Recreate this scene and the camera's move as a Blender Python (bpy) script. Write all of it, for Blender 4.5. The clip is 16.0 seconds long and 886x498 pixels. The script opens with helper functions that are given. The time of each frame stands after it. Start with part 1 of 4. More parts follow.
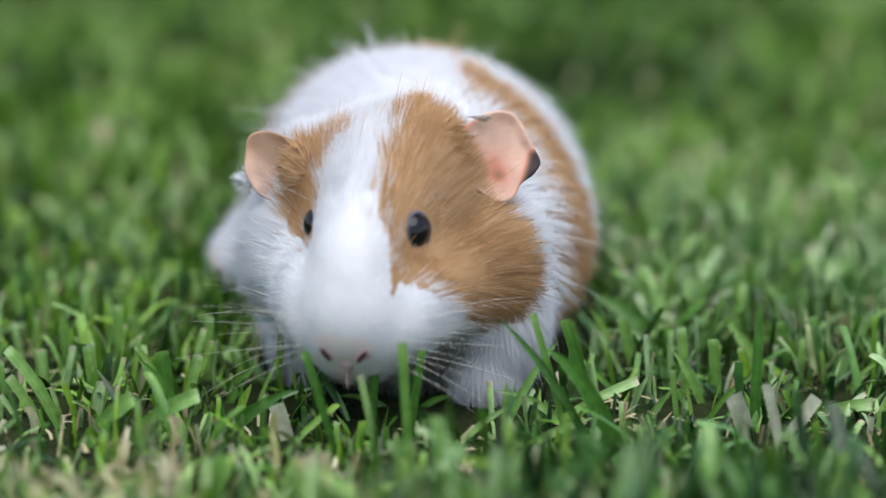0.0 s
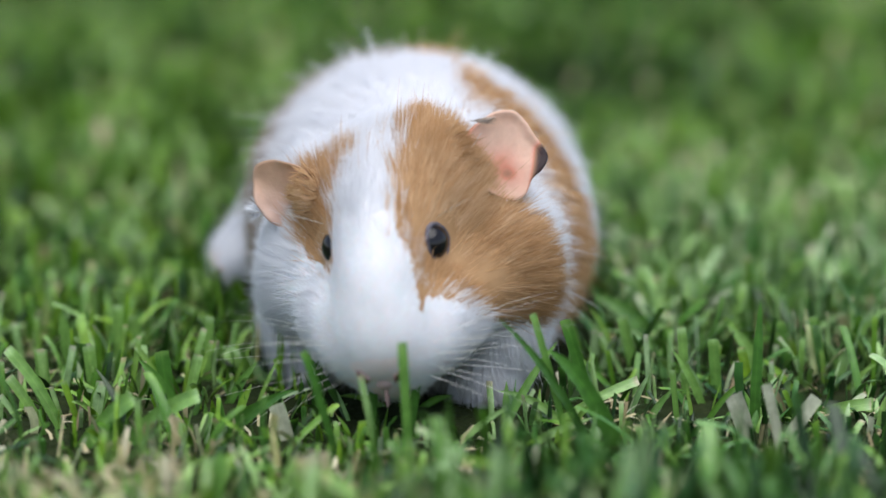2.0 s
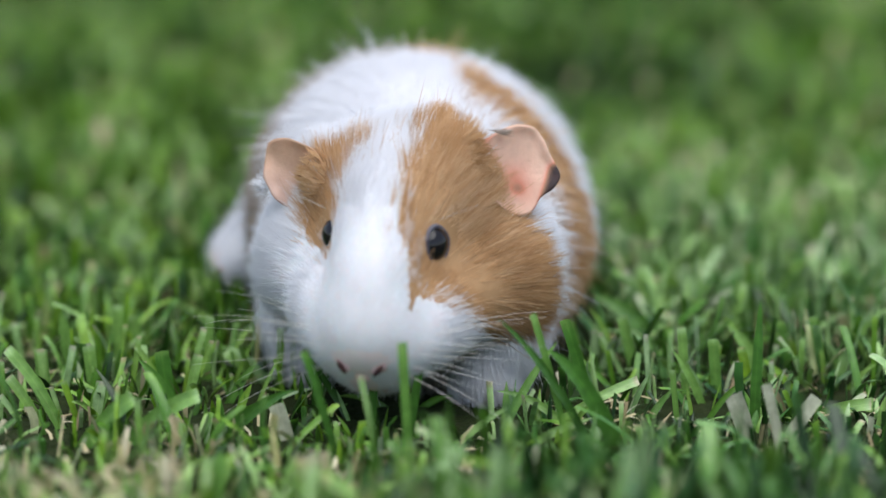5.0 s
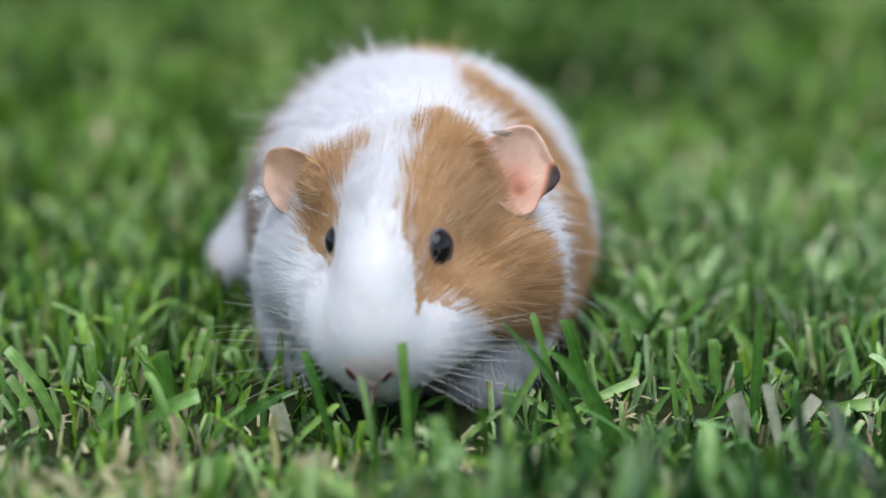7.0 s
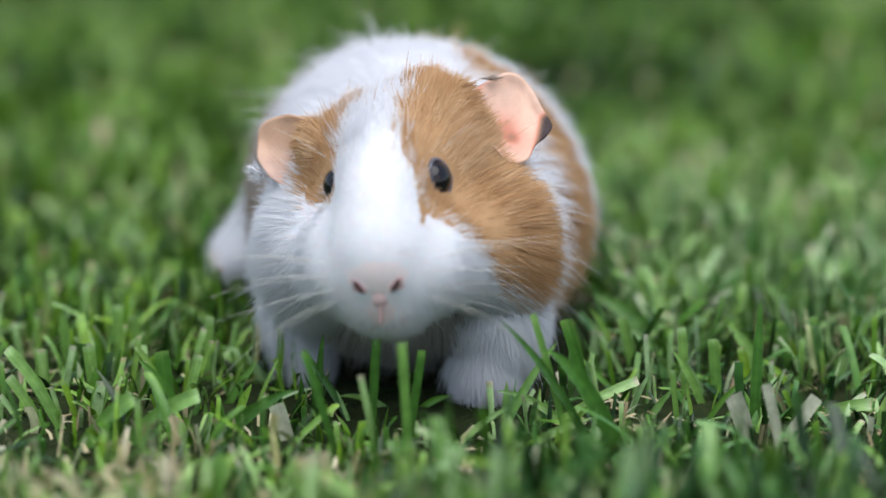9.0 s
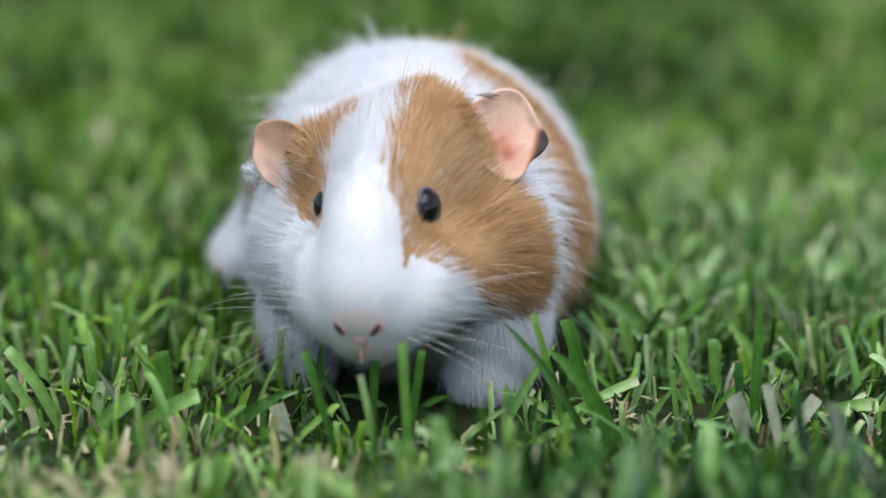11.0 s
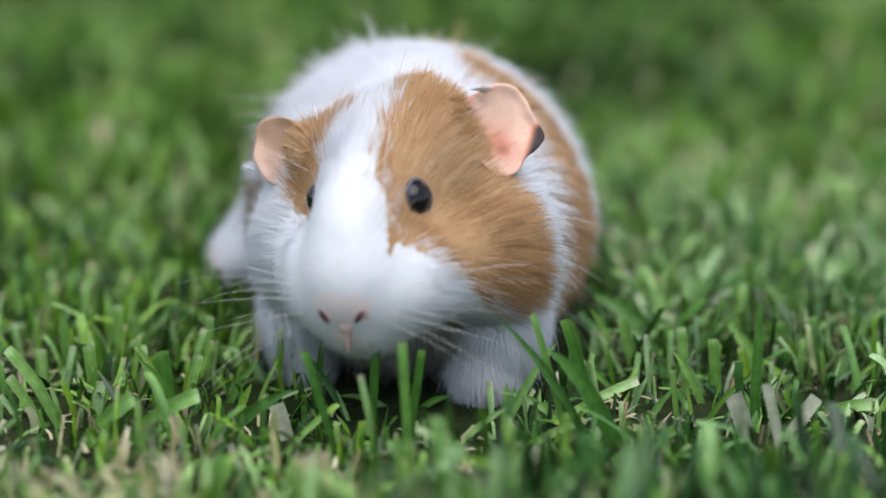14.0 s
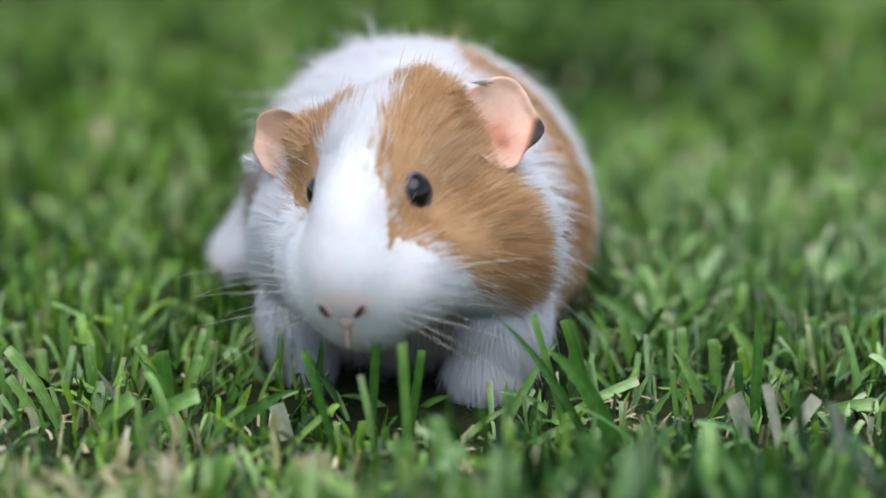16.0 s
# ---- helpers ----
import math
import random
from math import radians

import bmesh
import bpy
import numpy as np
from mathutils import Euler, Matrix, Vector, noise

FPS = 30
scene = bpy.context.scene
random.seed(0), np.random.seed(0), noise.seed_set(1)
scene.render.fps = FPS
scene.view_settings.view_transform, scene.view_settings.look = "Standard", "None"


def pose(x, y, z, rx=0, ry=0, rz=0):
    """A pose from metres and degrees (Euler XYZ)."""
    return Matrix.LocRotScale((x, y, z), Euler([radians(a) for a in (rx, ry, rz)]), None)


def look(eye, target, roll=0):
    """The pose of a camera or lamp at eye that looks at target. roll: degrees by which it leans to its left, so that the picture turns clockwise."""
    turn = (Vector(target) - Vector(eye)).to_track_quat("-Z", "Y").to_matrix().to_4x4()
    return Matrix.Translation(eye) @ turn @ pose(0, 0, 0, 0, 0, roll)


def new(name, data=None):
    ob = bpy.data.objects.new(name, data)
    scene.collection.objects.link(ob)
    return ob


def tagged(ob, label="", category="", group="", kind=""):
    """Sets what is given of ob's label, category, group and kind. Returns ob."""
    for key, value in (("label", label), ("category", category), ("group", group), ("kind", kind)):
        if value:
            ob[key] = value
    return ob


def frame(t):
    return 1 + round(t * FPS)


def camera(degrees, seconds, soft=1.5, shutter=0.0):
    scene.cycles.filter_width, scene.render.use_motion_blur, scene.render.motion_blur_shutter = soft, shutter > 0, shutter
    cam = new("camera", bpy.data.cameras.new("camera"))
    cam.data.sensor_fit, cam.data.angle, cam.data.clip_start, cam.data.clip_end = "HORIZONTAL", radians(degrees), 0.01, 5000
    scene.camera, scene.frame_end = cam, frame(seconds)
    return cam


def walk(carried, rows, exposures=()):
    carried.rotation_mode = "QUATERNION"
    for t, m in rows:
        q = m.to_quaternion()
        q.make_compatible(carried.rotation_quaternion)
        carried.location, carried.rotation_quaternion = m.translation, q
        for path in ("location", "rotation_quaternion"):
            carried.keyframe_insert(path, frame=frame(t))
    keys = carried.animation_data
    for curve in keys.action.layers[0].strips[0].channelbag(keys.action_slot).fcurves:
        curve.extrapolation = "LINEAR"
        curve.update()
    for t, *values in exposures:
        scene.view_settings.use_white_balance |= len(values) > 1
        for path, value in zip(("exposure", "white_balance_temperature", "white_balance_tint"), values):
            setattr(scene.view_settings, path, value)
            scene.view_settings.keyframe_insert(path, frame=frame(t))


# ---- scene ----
cam = camera(12.5, 16.0, soft=1.5, shutter=0.0)
EYE, AIM = (0.0, -1.339, 0.470), (0.0, 0.0, 0.061)
cam.data.dof.use_dof = True
cam.data.dof.focus_distance = 1.411
cam.data.dof.aperture_fstop = 3.0
walk(cam, [(0.0, look(EYE, AIM)), (16.0, look(EYE, AIM))], exposures=[(0.0, 1.41, 6340, 10), (16.0, 1.41, 6340, 10)])

# ---- light: soft daylight from an overcast sky ----
SUN_EL, SUN_AZ = radians(74), radians(172)
world = bpy.data.worlds.new("sky")
scene.world = world
world.use_nodes = True
wn = world.node_tree.nodes
sky = wn.new("ShaderNodeTexSky")
sky.sky_type = "NISHITA"
sky.sun_disc = False
sky.sun_elevation = SUN_EL
sky.sun_rotation = SUN_AZ
wn["Background"].inputs["Strength"].default_value = 0.09
haze = wn.new("ShaderNodeHueSaturation")
haze.inputs["Saturation"].default_value = 0.72
world.node_tree.links.new(sky.outputs[0], haze.inputs["Color"])
world.node_tree.links.new(haze.outputs[0], wn["Background"].inputs["Color"])
sun_data = bpy.data.lights.new("sun", "SUN")
sun_data.energy = 1.45
sun_data.angle = radians(70)
sun_data.color = (1.0, 0.97, 0.93)
sun = new("sun", sun_data)
sun.matrix_basis = look((3 * math.sin(SUN_AZ), 3 * math.cos(SUN_AZ), 3 * math.tan(SUN_EL)), (0, 0, 0))


# ---- materials ----
def material(name):
    m = bpy.data.materials.new(name)
    m.use_nodes = True
    nt = m.node_tree
    return m, nt, nt.nodes["Principled BSDF"], nt.nodes["Material Output"]


def ramp(nt, fac, stops):
    r = nt.nodes.new("ShaderNodeValToRGB")
    while len(r.color_ramp.elements) < len(stops):
        r.color_ramp.elements.new(0.5)
    for e, (p, c) in zip(r.color_ramp.elements, stops):
        e.position, e.color = p, (*c, 1)
    nt.links.new(fac, r.inputs[0])
    return r.outputs[0]


def attribute(nt, name):
    a = nt.nodes.new("ShaderNodeAttribute")
    a.attribute_name = name
    return a.outputs["Fac"]


def noise_fac(nt, scale, detail=3.0):
    tc = nt.nodes.new("ShaderNodeTexCoord")
    n = nt.nodes.new("ShaderNodeTexNoise")
    n.inputs["Scale"].default_value = scale
    n.inputs["Detail"].default_value = detail
    nt.links.new(tc.outputs["Object"], n.inputs["Vector"])
    return n.outputs["Fac"]


def mixed(nt, a, b, fac, blend="MULTIPLY"):
    m = nt.nodes.new("ShaderNodeMix")
    m.data_type, m.blend_type = "RGBA", blend
    m.inputs[0].default_value = fac
    nt.links.new(a, m.inputs[6])
    nt.links.new(b, m.inputs[7])
    return m.outputs[2]


def translucent(nt, bsdf, out, color, amount):
    t = nt.nodes.new("ShaderNodeBsdfTranslucent")
    mx = nt.nodes.new("ShaderNodeMixShader")
    mx.inputs[0].default_value = amount
    nt.links.new(color, t.inputs["Color"])
    nt.links.new(bsdf.outputs[0], mx.inputs[1])
    nt.links.new(t.outputs[0], mx.inputs[2])
    nt.links.new(mx.outputs[0], out.inputs["Surface"])


def hair_material(name, dark, mid, light, rough=0.7, through_light=0.3):
    m, nt, b, out = material(name)
    c = ramp(nt, attribute(nt, "tone"), [(0.0, dark), (0.45, mid), (1.0, light)])
    nt.links.new(c, b.inputs["Base Color"])
    b.inputs["Roughness"].default_value = rough
    b.inputs["Specular IOR Level"].default_value = 0.12
    translucent(nt, b, out, c, through_light)
    return m


M_WHITE = hair_material("white_hair", (0.74, 0.74, 0.755), (0.78, 0.78, 0.795), (0.82, 0.82, 0.835), 0.7, 0.5)
M_BUFF = hair_material("pinkish_muzzle_hair", (0.50, 0.38, 0.36), (0.60, 0.48, 0.46), (0.72, 0.63, 0.61), 0.7, 0.42)
M_TAN = hair_material("tan_hair", (0.31, 0.165, 0.068), (0.545, 0.335, 0.165), (0.78, 0.585, 0.385), 0.7, 0.4)
# chest hair and its undercoat carry the shade under the chin as a greyer colour
M_CHEST = hair_material("shaded_chest_hair", (0.30, 0.28, 0.24), (0.38, 0.36, 0.31), (0.46, 0.44, 0.39), 0.7, 0.4)
M_GREY = hair_material("grey_brown_hair", (0.16, 0.12, 0.09), (0.30, 0.24, 0.19), (0.46, 0.38, 0.32))


def skin_material(name, c1, c2, rough=0.6, sss=0.2):
    m, nt, b, out = material(name)
    c = ramp(nt, noise_fac(nt, 120.0), [(0.3, c1), (0.7, c2)])
    nt.links.new(c, b.inputs["Base Color"])
    b.inputs["Roughness"].default_value = rough
    b.inputs["Specular IOR Level"].default_value = 0.2
    b.inputs["Subsurface Weight"].default_value = sss
    b.inputs["Subsurface Radius"].default_value = (0.006, 0.002, 0.0015)
    b.inputs["Subsurface Scale"].default_value = 1.0
    bp = nt.nodes.new("ShaderNodeBump")
    bp.inputs["Strength"].default_value = 0.3
    bp.inputs["Distance"].default_value = 0.0006
    nt.links.new(noise_fac(nt, 900.0), bp.inputs["Height"])
    nt.links.new(bp.outputs[0], b.inputs["Normal"])
    return m


M_SKIN = skin_material("white_undercoat", (0.57, 0.56, 0.57), (0.63, 0.62, 0.63))
M_SKIN_TAN = skin_material("tan_undercoat", (0.30, 0.17, 0.08), (0.38, 0.225, 0.11), 0.8, 0.0)
M_SKIN_GREY = skin_material("grey_undercoat", (0.16, 0.12, 0.09), (0.24, 0.19, 0.15))
M_SKIN_CHEST = skin_material("shaded_chest_undercoat", (0.30, 0.28, 0.25), (0.38, 0.35, 0.32))
M_SKIN_BUFF = skin_material("muzzle_undercoat", (0.64, 0.55, 0.53), (0.70, 0.61, 0.59))
M_PINK = skin_material("pink_bare_skin", (0.62, 0.36, 0.30), (0.74, 0.47, 0.40), 0.5, 0.4)
M_NOSE = skin_material("nose_skin", (0.46, 0.31, 0.30), (0.57, 0.41, 0.40), 0.65, 0.08)

M_EYE, nt, b, out = material("black_eye")
b.inputs["Base Color"].default_value = (0.008, 0.007, 0.008, 1)
b.inputs["Roughness"].default_value = 0.02
b.inputs["Specular IOR Level"].default_value = 0.32


def grass_material():
    m, nt, b, out = material("grass_leaf")
    fresh = ramp(nt, attribute(nt, "tone"), [(0.0, (0.011, 0.036, 0.003)), (0.35, (0.076, 0.200, 0.010)), (0.65, (0.195, 0.355, 0.024)),
                                         (0.86, (0.26, 0.44, 0.12)), (0.95, (0.38, 0.36, 0.15)), (1.0, (0.52, 0.44, 0.27))])
    # bluish blades: the sky's sheen is put into their colour
    sheen_tint = ramp(nt, attribute(nt, "tone"), [(0.0, (0.008, 0.032, 0.007)), (0.35, (0.060, 0.178, 0.036)), (0.65, (0.175, 0.330, 0.105)),
                                            (0.86, (0.34, 0.49, 0.23)), (0.95, (0.37, 0.41, 0.25)), (1.0, (0.41, 0.43, 0.30))])
    hue = nt.nodes.new("ShaderNodeMix")
    hue.data_type = "RGBA"
    nt.links.new(attribute(nt, "hue"), hue.inputs[0])
    nt.links.new(fresh, hue.inputs[6])
    nt.links.new(sheen_tint, hue.inputs[7])
    c = hue.outputs[2]
    n = ramp(nt, noise_fac(nt, 260.0), [(0.25, (0.62, 0.64, 0.62)), (0.75, (1.18, 1.15, 1.2))])
    c = mixed(nt, c, n, 1.0)
    # veins along the blade: pale middle rib and edges
    wave = nt.nodes.new("ShaderNodeMath")
    wave.operation = "PINGPONG"
    wave.inputs[1].default_value = 0.085
    nt.links.new(attribute(nt, "rib"), wave.inputs[0])
    c = mixed(nt, c, ramp(nt, wave.outputs[0], [(0.0, (0.78, 0.80, 0.76)), (0.085, (1.12, 1.10, 1.12))]), 0.8)
    c = mixed(nt, c, ramp(nt, attribute(nt, "rib"), [(0.0, (1.45, 1.32, 1.5)), (0.12, (1, 1, 1)), (0.88, (1, 1, 1)), (1.0, (1.3, 1.22, 1.2))]), 0.8)
    nt.links.new(c, b.inputs["Base Color"])
    b.inputs["Roughness"].default_value = 0.30
    b.inputs["Specular IOR Level"].default_value = 0.38
    bp = nt.nodes.new("ShaderNodeBump")
    bp.inputs["Strength"].default_value = 0.35
    bp.inputs["Distance"].default_value = 0.0004
    nt.links.new(noise_fac(nt, 1400.0, 2.0), bp.inputs["Height"])
    nt.links.new(bp.outputs[0], b.inputs["Normal"])
    translucent(nt, b, out, c, 0.09)
    return m


M_GRASS = grass_material()


def straw_material():
    m, nt, b, out = material("dry_straw")
    c = ramp(nt, attribute(nt, "tone"), [(0.0, (0.14, 0.10, 0.045)), (0.5, (0.34, 0.29, 0.15)), (1.0, (0.55, 0.51, 0.35))])
    nt.links.new(c, b.inputs["Base Color"])
    b.inputs["Roughness"].default_value = 0.7
    return m


M_STRAW = straw_material()

M_SOIL, nt, b, out = material("soil")
c1 = ramp(nt, noise_fac(nt, 60.0, 6.0), [(0.3, (0.012, 0.011, 0.006)), (0.55, (0.025, 0.026, 0.010)), (0.8, (0.06, 0.05, 0.025))])
c2 = ramp(nt, noise_fac(nt, 1.5, 4.0), [(0.35, (0.008, 0.022, 0.004)), (0.7, (0.017, 0.038, 0.008))])
nt.links.new(mixed(nt, c1, c2, 0.5, "MIX"), b.inputs["Base Color"])
b.inputs["Roughness"].default_value = 0.95
b.inputs["Specular IOR Level"].default_value = 0.1
bp = nt.nodes.new("ShaderNodeBump")
bp.inputs["Distance"].default_value = 0.004
nt.links.new(noise_fac(nt, 220.0, 6.0), bp.inputs["Height"])
nt.links.new(bp.outputs[0], b.inputs["Normal"])


# ---- mesh helpers ----
def mesh_from(name, verts, faces, mats, mat_index=None, tone=None, smooth=True, rib=None, hue=None):
    me = bpy.data.meshes.new(name)
    me.from_pydata(np.asarray(verts).tolist(), [], np.asarray(faces).tolist() if isinstance(faces, np.ndarray) else faces)
    for m in mats:
        me.materials.append(m)
    if mat_index is not None:
        me.polygons.foreach_set("material_index", np.asarray(mat_index, dtype=np.int32))
    if smooth:
        me.polygons.foreach_set("use_smooth", np.ones(len(me.polygons), dtype=bool))
    if tone is not None:
        a = me.attributes.new("tone", "FLOAT", "POINT")
        a.data.foreach_set("value", np.asarray(tone, dtype=np.float32))
    if rib is not None:
        a = me.attributes.new("rib", "FLOAT", "POINT")
        a.data.foreach_set("value", np.asarray(rib, dtype=np.float32))
    if hue is not None:
        a = me.attributes.new("hue", "FLOAT", "POINT")
        a.data.foreach_set("value", np.asarray(hue, dtype=np.float32))
    me.update()
    return me


def under(name, me, parent, label=""):
    ob = new(name, me)
    ob.parent = parent
    return tagged(ob, label)


def part(name, bm, mat, parent, label=""):
    me = bpy.data.meshes.new(name)
    bm.to_mesh(me)
    bm.free()
    me.materials.append(mat)
    me.polygons.foreach_set("use_smooth", np.ones(len(me.polygons), dtype=bool))
    return under(name, me, parent, label)


def unit(v):
    return v / np.maximum(np.linalg.norm(v, axis=-1, keepdims=True), 1e-9)


def smooth01(x, a, b):
    t = np.clip((x - a) / (b - a), 0, 1)
    return t * t * (3 - 2 * t)


class Flesh:
    """A rounded body: ellipsoids (centre, radii) in metres, blended into one another over k metres."""

    def __init__(self, k, *balls):
        self.k = k
        self.balls = [(np.array(c), np.array(r)) for c, r in balls]

    def depth(self, p):
        d = None
        for c, r in self.balls:
            q = p - c
            k0 = np.linalg.norm(q / r, axis=-1)
            e = k0 * (k0 - 1) / np.maximum(np.linalg.norm(q / (r * r), axis=-1), 1e-9)
            if d is None:
                d = e
            else:
                h = np.clip(0.5 + 0.5 * (d - e) / self.k, 0, 1)
                d = d * (1 - h) + e * h - self.k * h * (1 - h)
        return d

    def skin(self, centre, ways):
        lo, hi = np.zeros(len(ways)), np.full(len(ways), 0.25)
        for _ in range(26):
            mid = (lo + hi) / 2
            inside = self.depth(centre + ways * mid[:, None]) < 0
            lo, hi = np.where(inside, mid, lo), np.where(inside, hi, mid)
        return centre + ways * lo[:, None]

    def normal(self, p):
        e = 0.0005
        g = [self.depth(p + np.eye(3)[i] * e) - self.depth(p - np.eye(3)[i] * e) for i in range(3)]
        return unit(np.stack(g, -1))

    def mesh(self, name, centre, mats, coat, level=5):
        bm = bmesh.new()
        bmesh.ops.create_icosphere(bm, subdivisions=level, radius=1)
        ways = unit(np.array([v.co[:] for v in bm.verts]))
        faces = np.array([[v.index for v in f.verts] for f in bm.faces])
        bm.free()
        pts = self.skin(np.array(centre), ways)
        return mesh_from(name, pts, faces, mats, coat(pts[faces].mean(1)))


def fur_mesh(name, flesh, centre, count, mats, coat, flow, length, seed, lift=0.35, wide=0.00035, droop=0.0, keep=None, clump=0.25, lock=0.0022, wild=0.006):
    """Tapered flat hairs on flesh: coat picks the colour, flow the way in which they lie, length how long they are."""
    rng = np.random.default_rng(seed)
    c = np.array(centre)
    ways = unit(rng.normal(size=(count, 3)))
    p = flesh.skin(c, ways)
    if keep is not None:
        p = p[keep(p)]
    n = flesh.normal(p)
    f = flow(p)
    f = unit(f - n * (f * n).sum(-1, keepdims=True))
    # hairs lean together in tufts: the same small turn for neighbours
    cell = 0.006
    w = np.stack([np.sin(p @ rng.normal(size=3) / cell + i * 2.1) + np.sin(p @ rng.normal(size=3) / (cell * 2.7) + i) for i in range(3)], -1)
    f = unit(f + clump * w + 0.11 * rng.normal(size=p.shape))
    f = unit(f - n * (f * n).sum(-1, keepdims=True))
    # locks: hairs of one small cell share a tone and close up towards its middle
    key = np.floor(p / lock).astype(np.int64) @ np.array([73856093, 19349663, 83492791])
    cell_of = np.unique(key, return_inverse=True)[1].reshape(-1)
    many = np.maximum(np.bincount(cell_of), 1)
    mid = np.stack([np.bincount(cell_of, p[:, i]) / many for i in range(3)], -1)[cell_of]
    lock_tone = rng.normal(size=len(many))[cell_of]
    f = unit(f + 0.045 * rng.normal(size=(len(many), 3))[cell_of])
    f = unit(f - n * (f * n).sum(-1, keepdims=True))
    ln = length(p) * (rng.uniform(0.7, 1.15, len(p)) + 0.40 * (rng.random(len(p)) < 0.03))
    loose = rng.random(len(p)) < wild
    ln = ln * np.where(loose, 1.35, 1.0)
    lf = np.clip(lift + 0.22 * loose + 0.055 * rng.normal(size=len(p)) + 0.03 * lock_tone, 0.05, 0.95)[:, None]
    d0 = unit(n * lf + f * (1 - lf))
    d1 = unit(f + n * (0.10 + 0.16 * loose[:, None]) * rng.normal(size=(len(p), 1)) + 0.10 * rng.normal(size=(len(many), 3))[cell_of] + np.array([0, 0, -droop]))
    side = unit(np.cross(d0, n) + 0.12 * n * rng.normal(size=(len(p), 1)))
    segs = 4
    pts = [p - n * 0.0008]
    for s in range(segs):
        u = (s + 0.5) / segs
        pts.append(pts[-1] + unit(d0 * (1 - u) + d1 * u) * (ln / segs)[:, None] + (mid - p) * 0.10)
    wd = wide * rng.uniform(0.7, 1.3, len(p))
    taper = [1.0, 1.0, 0.8, 0.5]
    v = []
    for s in range(segs):
        v += [pts[s] - side * (wd * taper[s] / 2)[:, None], pts[s] + side * (wd * taper[s] / 2)[:, None]]
    v.append(pts[segs])
    v = np.stack(v, 1)
    per = v.shape[1]
    base = (np.arange(len(p)) * per)[:, None]
    quads = [base + np.array([2 * s, 2 * s + 1, 2 * s + 3, 2 * s + 2]) for s in range(segs - 1)]
    tris = base + np.array([2 * segs - 2, 2 * segs - 1, 2 * segs])
    faces = np.stack(quads, 1).reshape(-1, 4).tolist() + tris.tolist()
    kind = coat(p + 0.0011 * rng.normal(size=p.shape) + 0.0013 * rng.normal(size=(len(many), 3))[cell_of])
    idx = np.concatenate([np.repeat(kind, segs - 1), kind])
    tone = np.clip(0.46 + 0.11 * rng.normal(size=len(p)) + 0.11 * lock_tone + 0.08 * w[:, 0], 0, 1)
    me = mesh_from(name, v.reshape(-1, 3), faces, mats, idx, np.repeat(tone, per))
    # hairs take the light as the coat does, not as stiff ribbons
    soft_n = unit(n + 0.07 * rng.normal(size=n.shape))
    me.normals_split_custom_set_from_vertices(np.repeat(soft_n, per, axis=0).tolist())
    return me


# ---- ground ----
def footprint(x, y):
    """Below 1 where the guinea pig sits on the grass."""
    return ((x + 0.004) / 0.062) ** 2 + ((y - 0.100) / 0.112) ** 2


def ground_height(x, y):
    return (0.006 * np.sin(x * 3.1 + 0.7) * np.sin(y * 2.3 + 0.4) + 0.003 * np.sin(x * 17 + 1) * np.sin(y * 13)) * smooth01(np.hypot(x, y - 0.05), 0.15, 0.5)


def build_ground():
    rings = [0.0, 0.04, 0.08, 0.12, 0.16, 0.2, 0.25, 0.3, 0.4, 0.5, 0.65, 0.8, 1.0, 1.3, 1.7, 2.2, 3, 4, 6, 10, 20, 50, 150, 500, 1500]
    seg = 64
    verts, faces = [(0, 0, 0)], []
    for r in rings[1:]:
        for k in range(seg):
            a = 2 * math.pi * k / seg
            x, y = r * math.cos(a), r * math.sin(a)
            verts.append((x, y, float(ground_height(x, y))))
    for k in range(seg):
        faces.append((0, 1 + k, 1 + (k + 1) % seg))
    for i in range(len(rings) - 2):
        for k in range(seg):
            a, b2 = 1 + i * seg + k, 1 + i * seg + (k + 1) % seg
            faces.append((a, a + seg, b2 + seg, b2))
    ob = new("ground", mesh_from("ground", verts, faces, [M_SOIL]))
    return tagged(ob, "dark soil under a short green lawn", "ground", kind="structure")


ground = build_ground()

# ---- guinea pig ----
pig = tagged(new("guinea_pig"), "white and tan guinea pig with pink ears grazing on a lawn", "guinea pig")
pig.empty_display_size = 0.05
pig.location = (0, 0.013, -0.0036)
COATS = [M_WHITE, M_TAN, M_GREY, M_BUFF, M_CHEST]
SKINS = [M_SKIN, M_SKIN_TAN, M_SKIN_GREY, M_SKIN_BUFF, M_SKIN_CHEST]

HEAD_SKIN = Flesh(0.011,
                  ((0, 0.014, 0.008), (0.031, 0.036, 0.034)),
                  ((-0.026, 0.016, 0.018), (0.010, 0.012, 0.012)),
                  ((0.026, 0.016, 0.020), (0.010, 0.012, 0.012)),
                  ((0, -0.027, -0.018), (0.016, 0.0225, 0.016)),
                  ((-0.0105, -0.027, -0.022), (0.0120, 0.014, 0.0115)),
                  ((0.0105, -0.027, -0.022), (0.0120, 0.014, 0.0115)),
                  ((0, -0.024, -0.031), (0.012, 0.015, 0.0115)),
                  ((0, -0.018, 0.000), (0.0170, 0.030, 0.0205)),
                  ((0, -0.027, -0.012), (0.0155, 0.0225, 0.0145)),
                  ((-0.017, -0.008, -0.017), (0.016, 0.024, 0.017)),
                  ((0.017, -0.008, -0.017), (0.016, 0.024, 0.017)),
                  ((-0.026, 0.018, -0.013), (0.025, 0.028, 0.028)),
                  ((0.028, 0.018, -0.012), (0.0265, 0.028, 0.0285)),
                  ((0, 0.046, -0.010), (0.043, 0.036, 0.036)),
                  ((0.013, 0.012, 0.020), (0.017, 0.020, 0.0245)),
                  ((0.000, -0.010, 0.013), (0.0095, 0.026, 0.0185)))
HEAD_MID = (0, 0.008, -0.002)
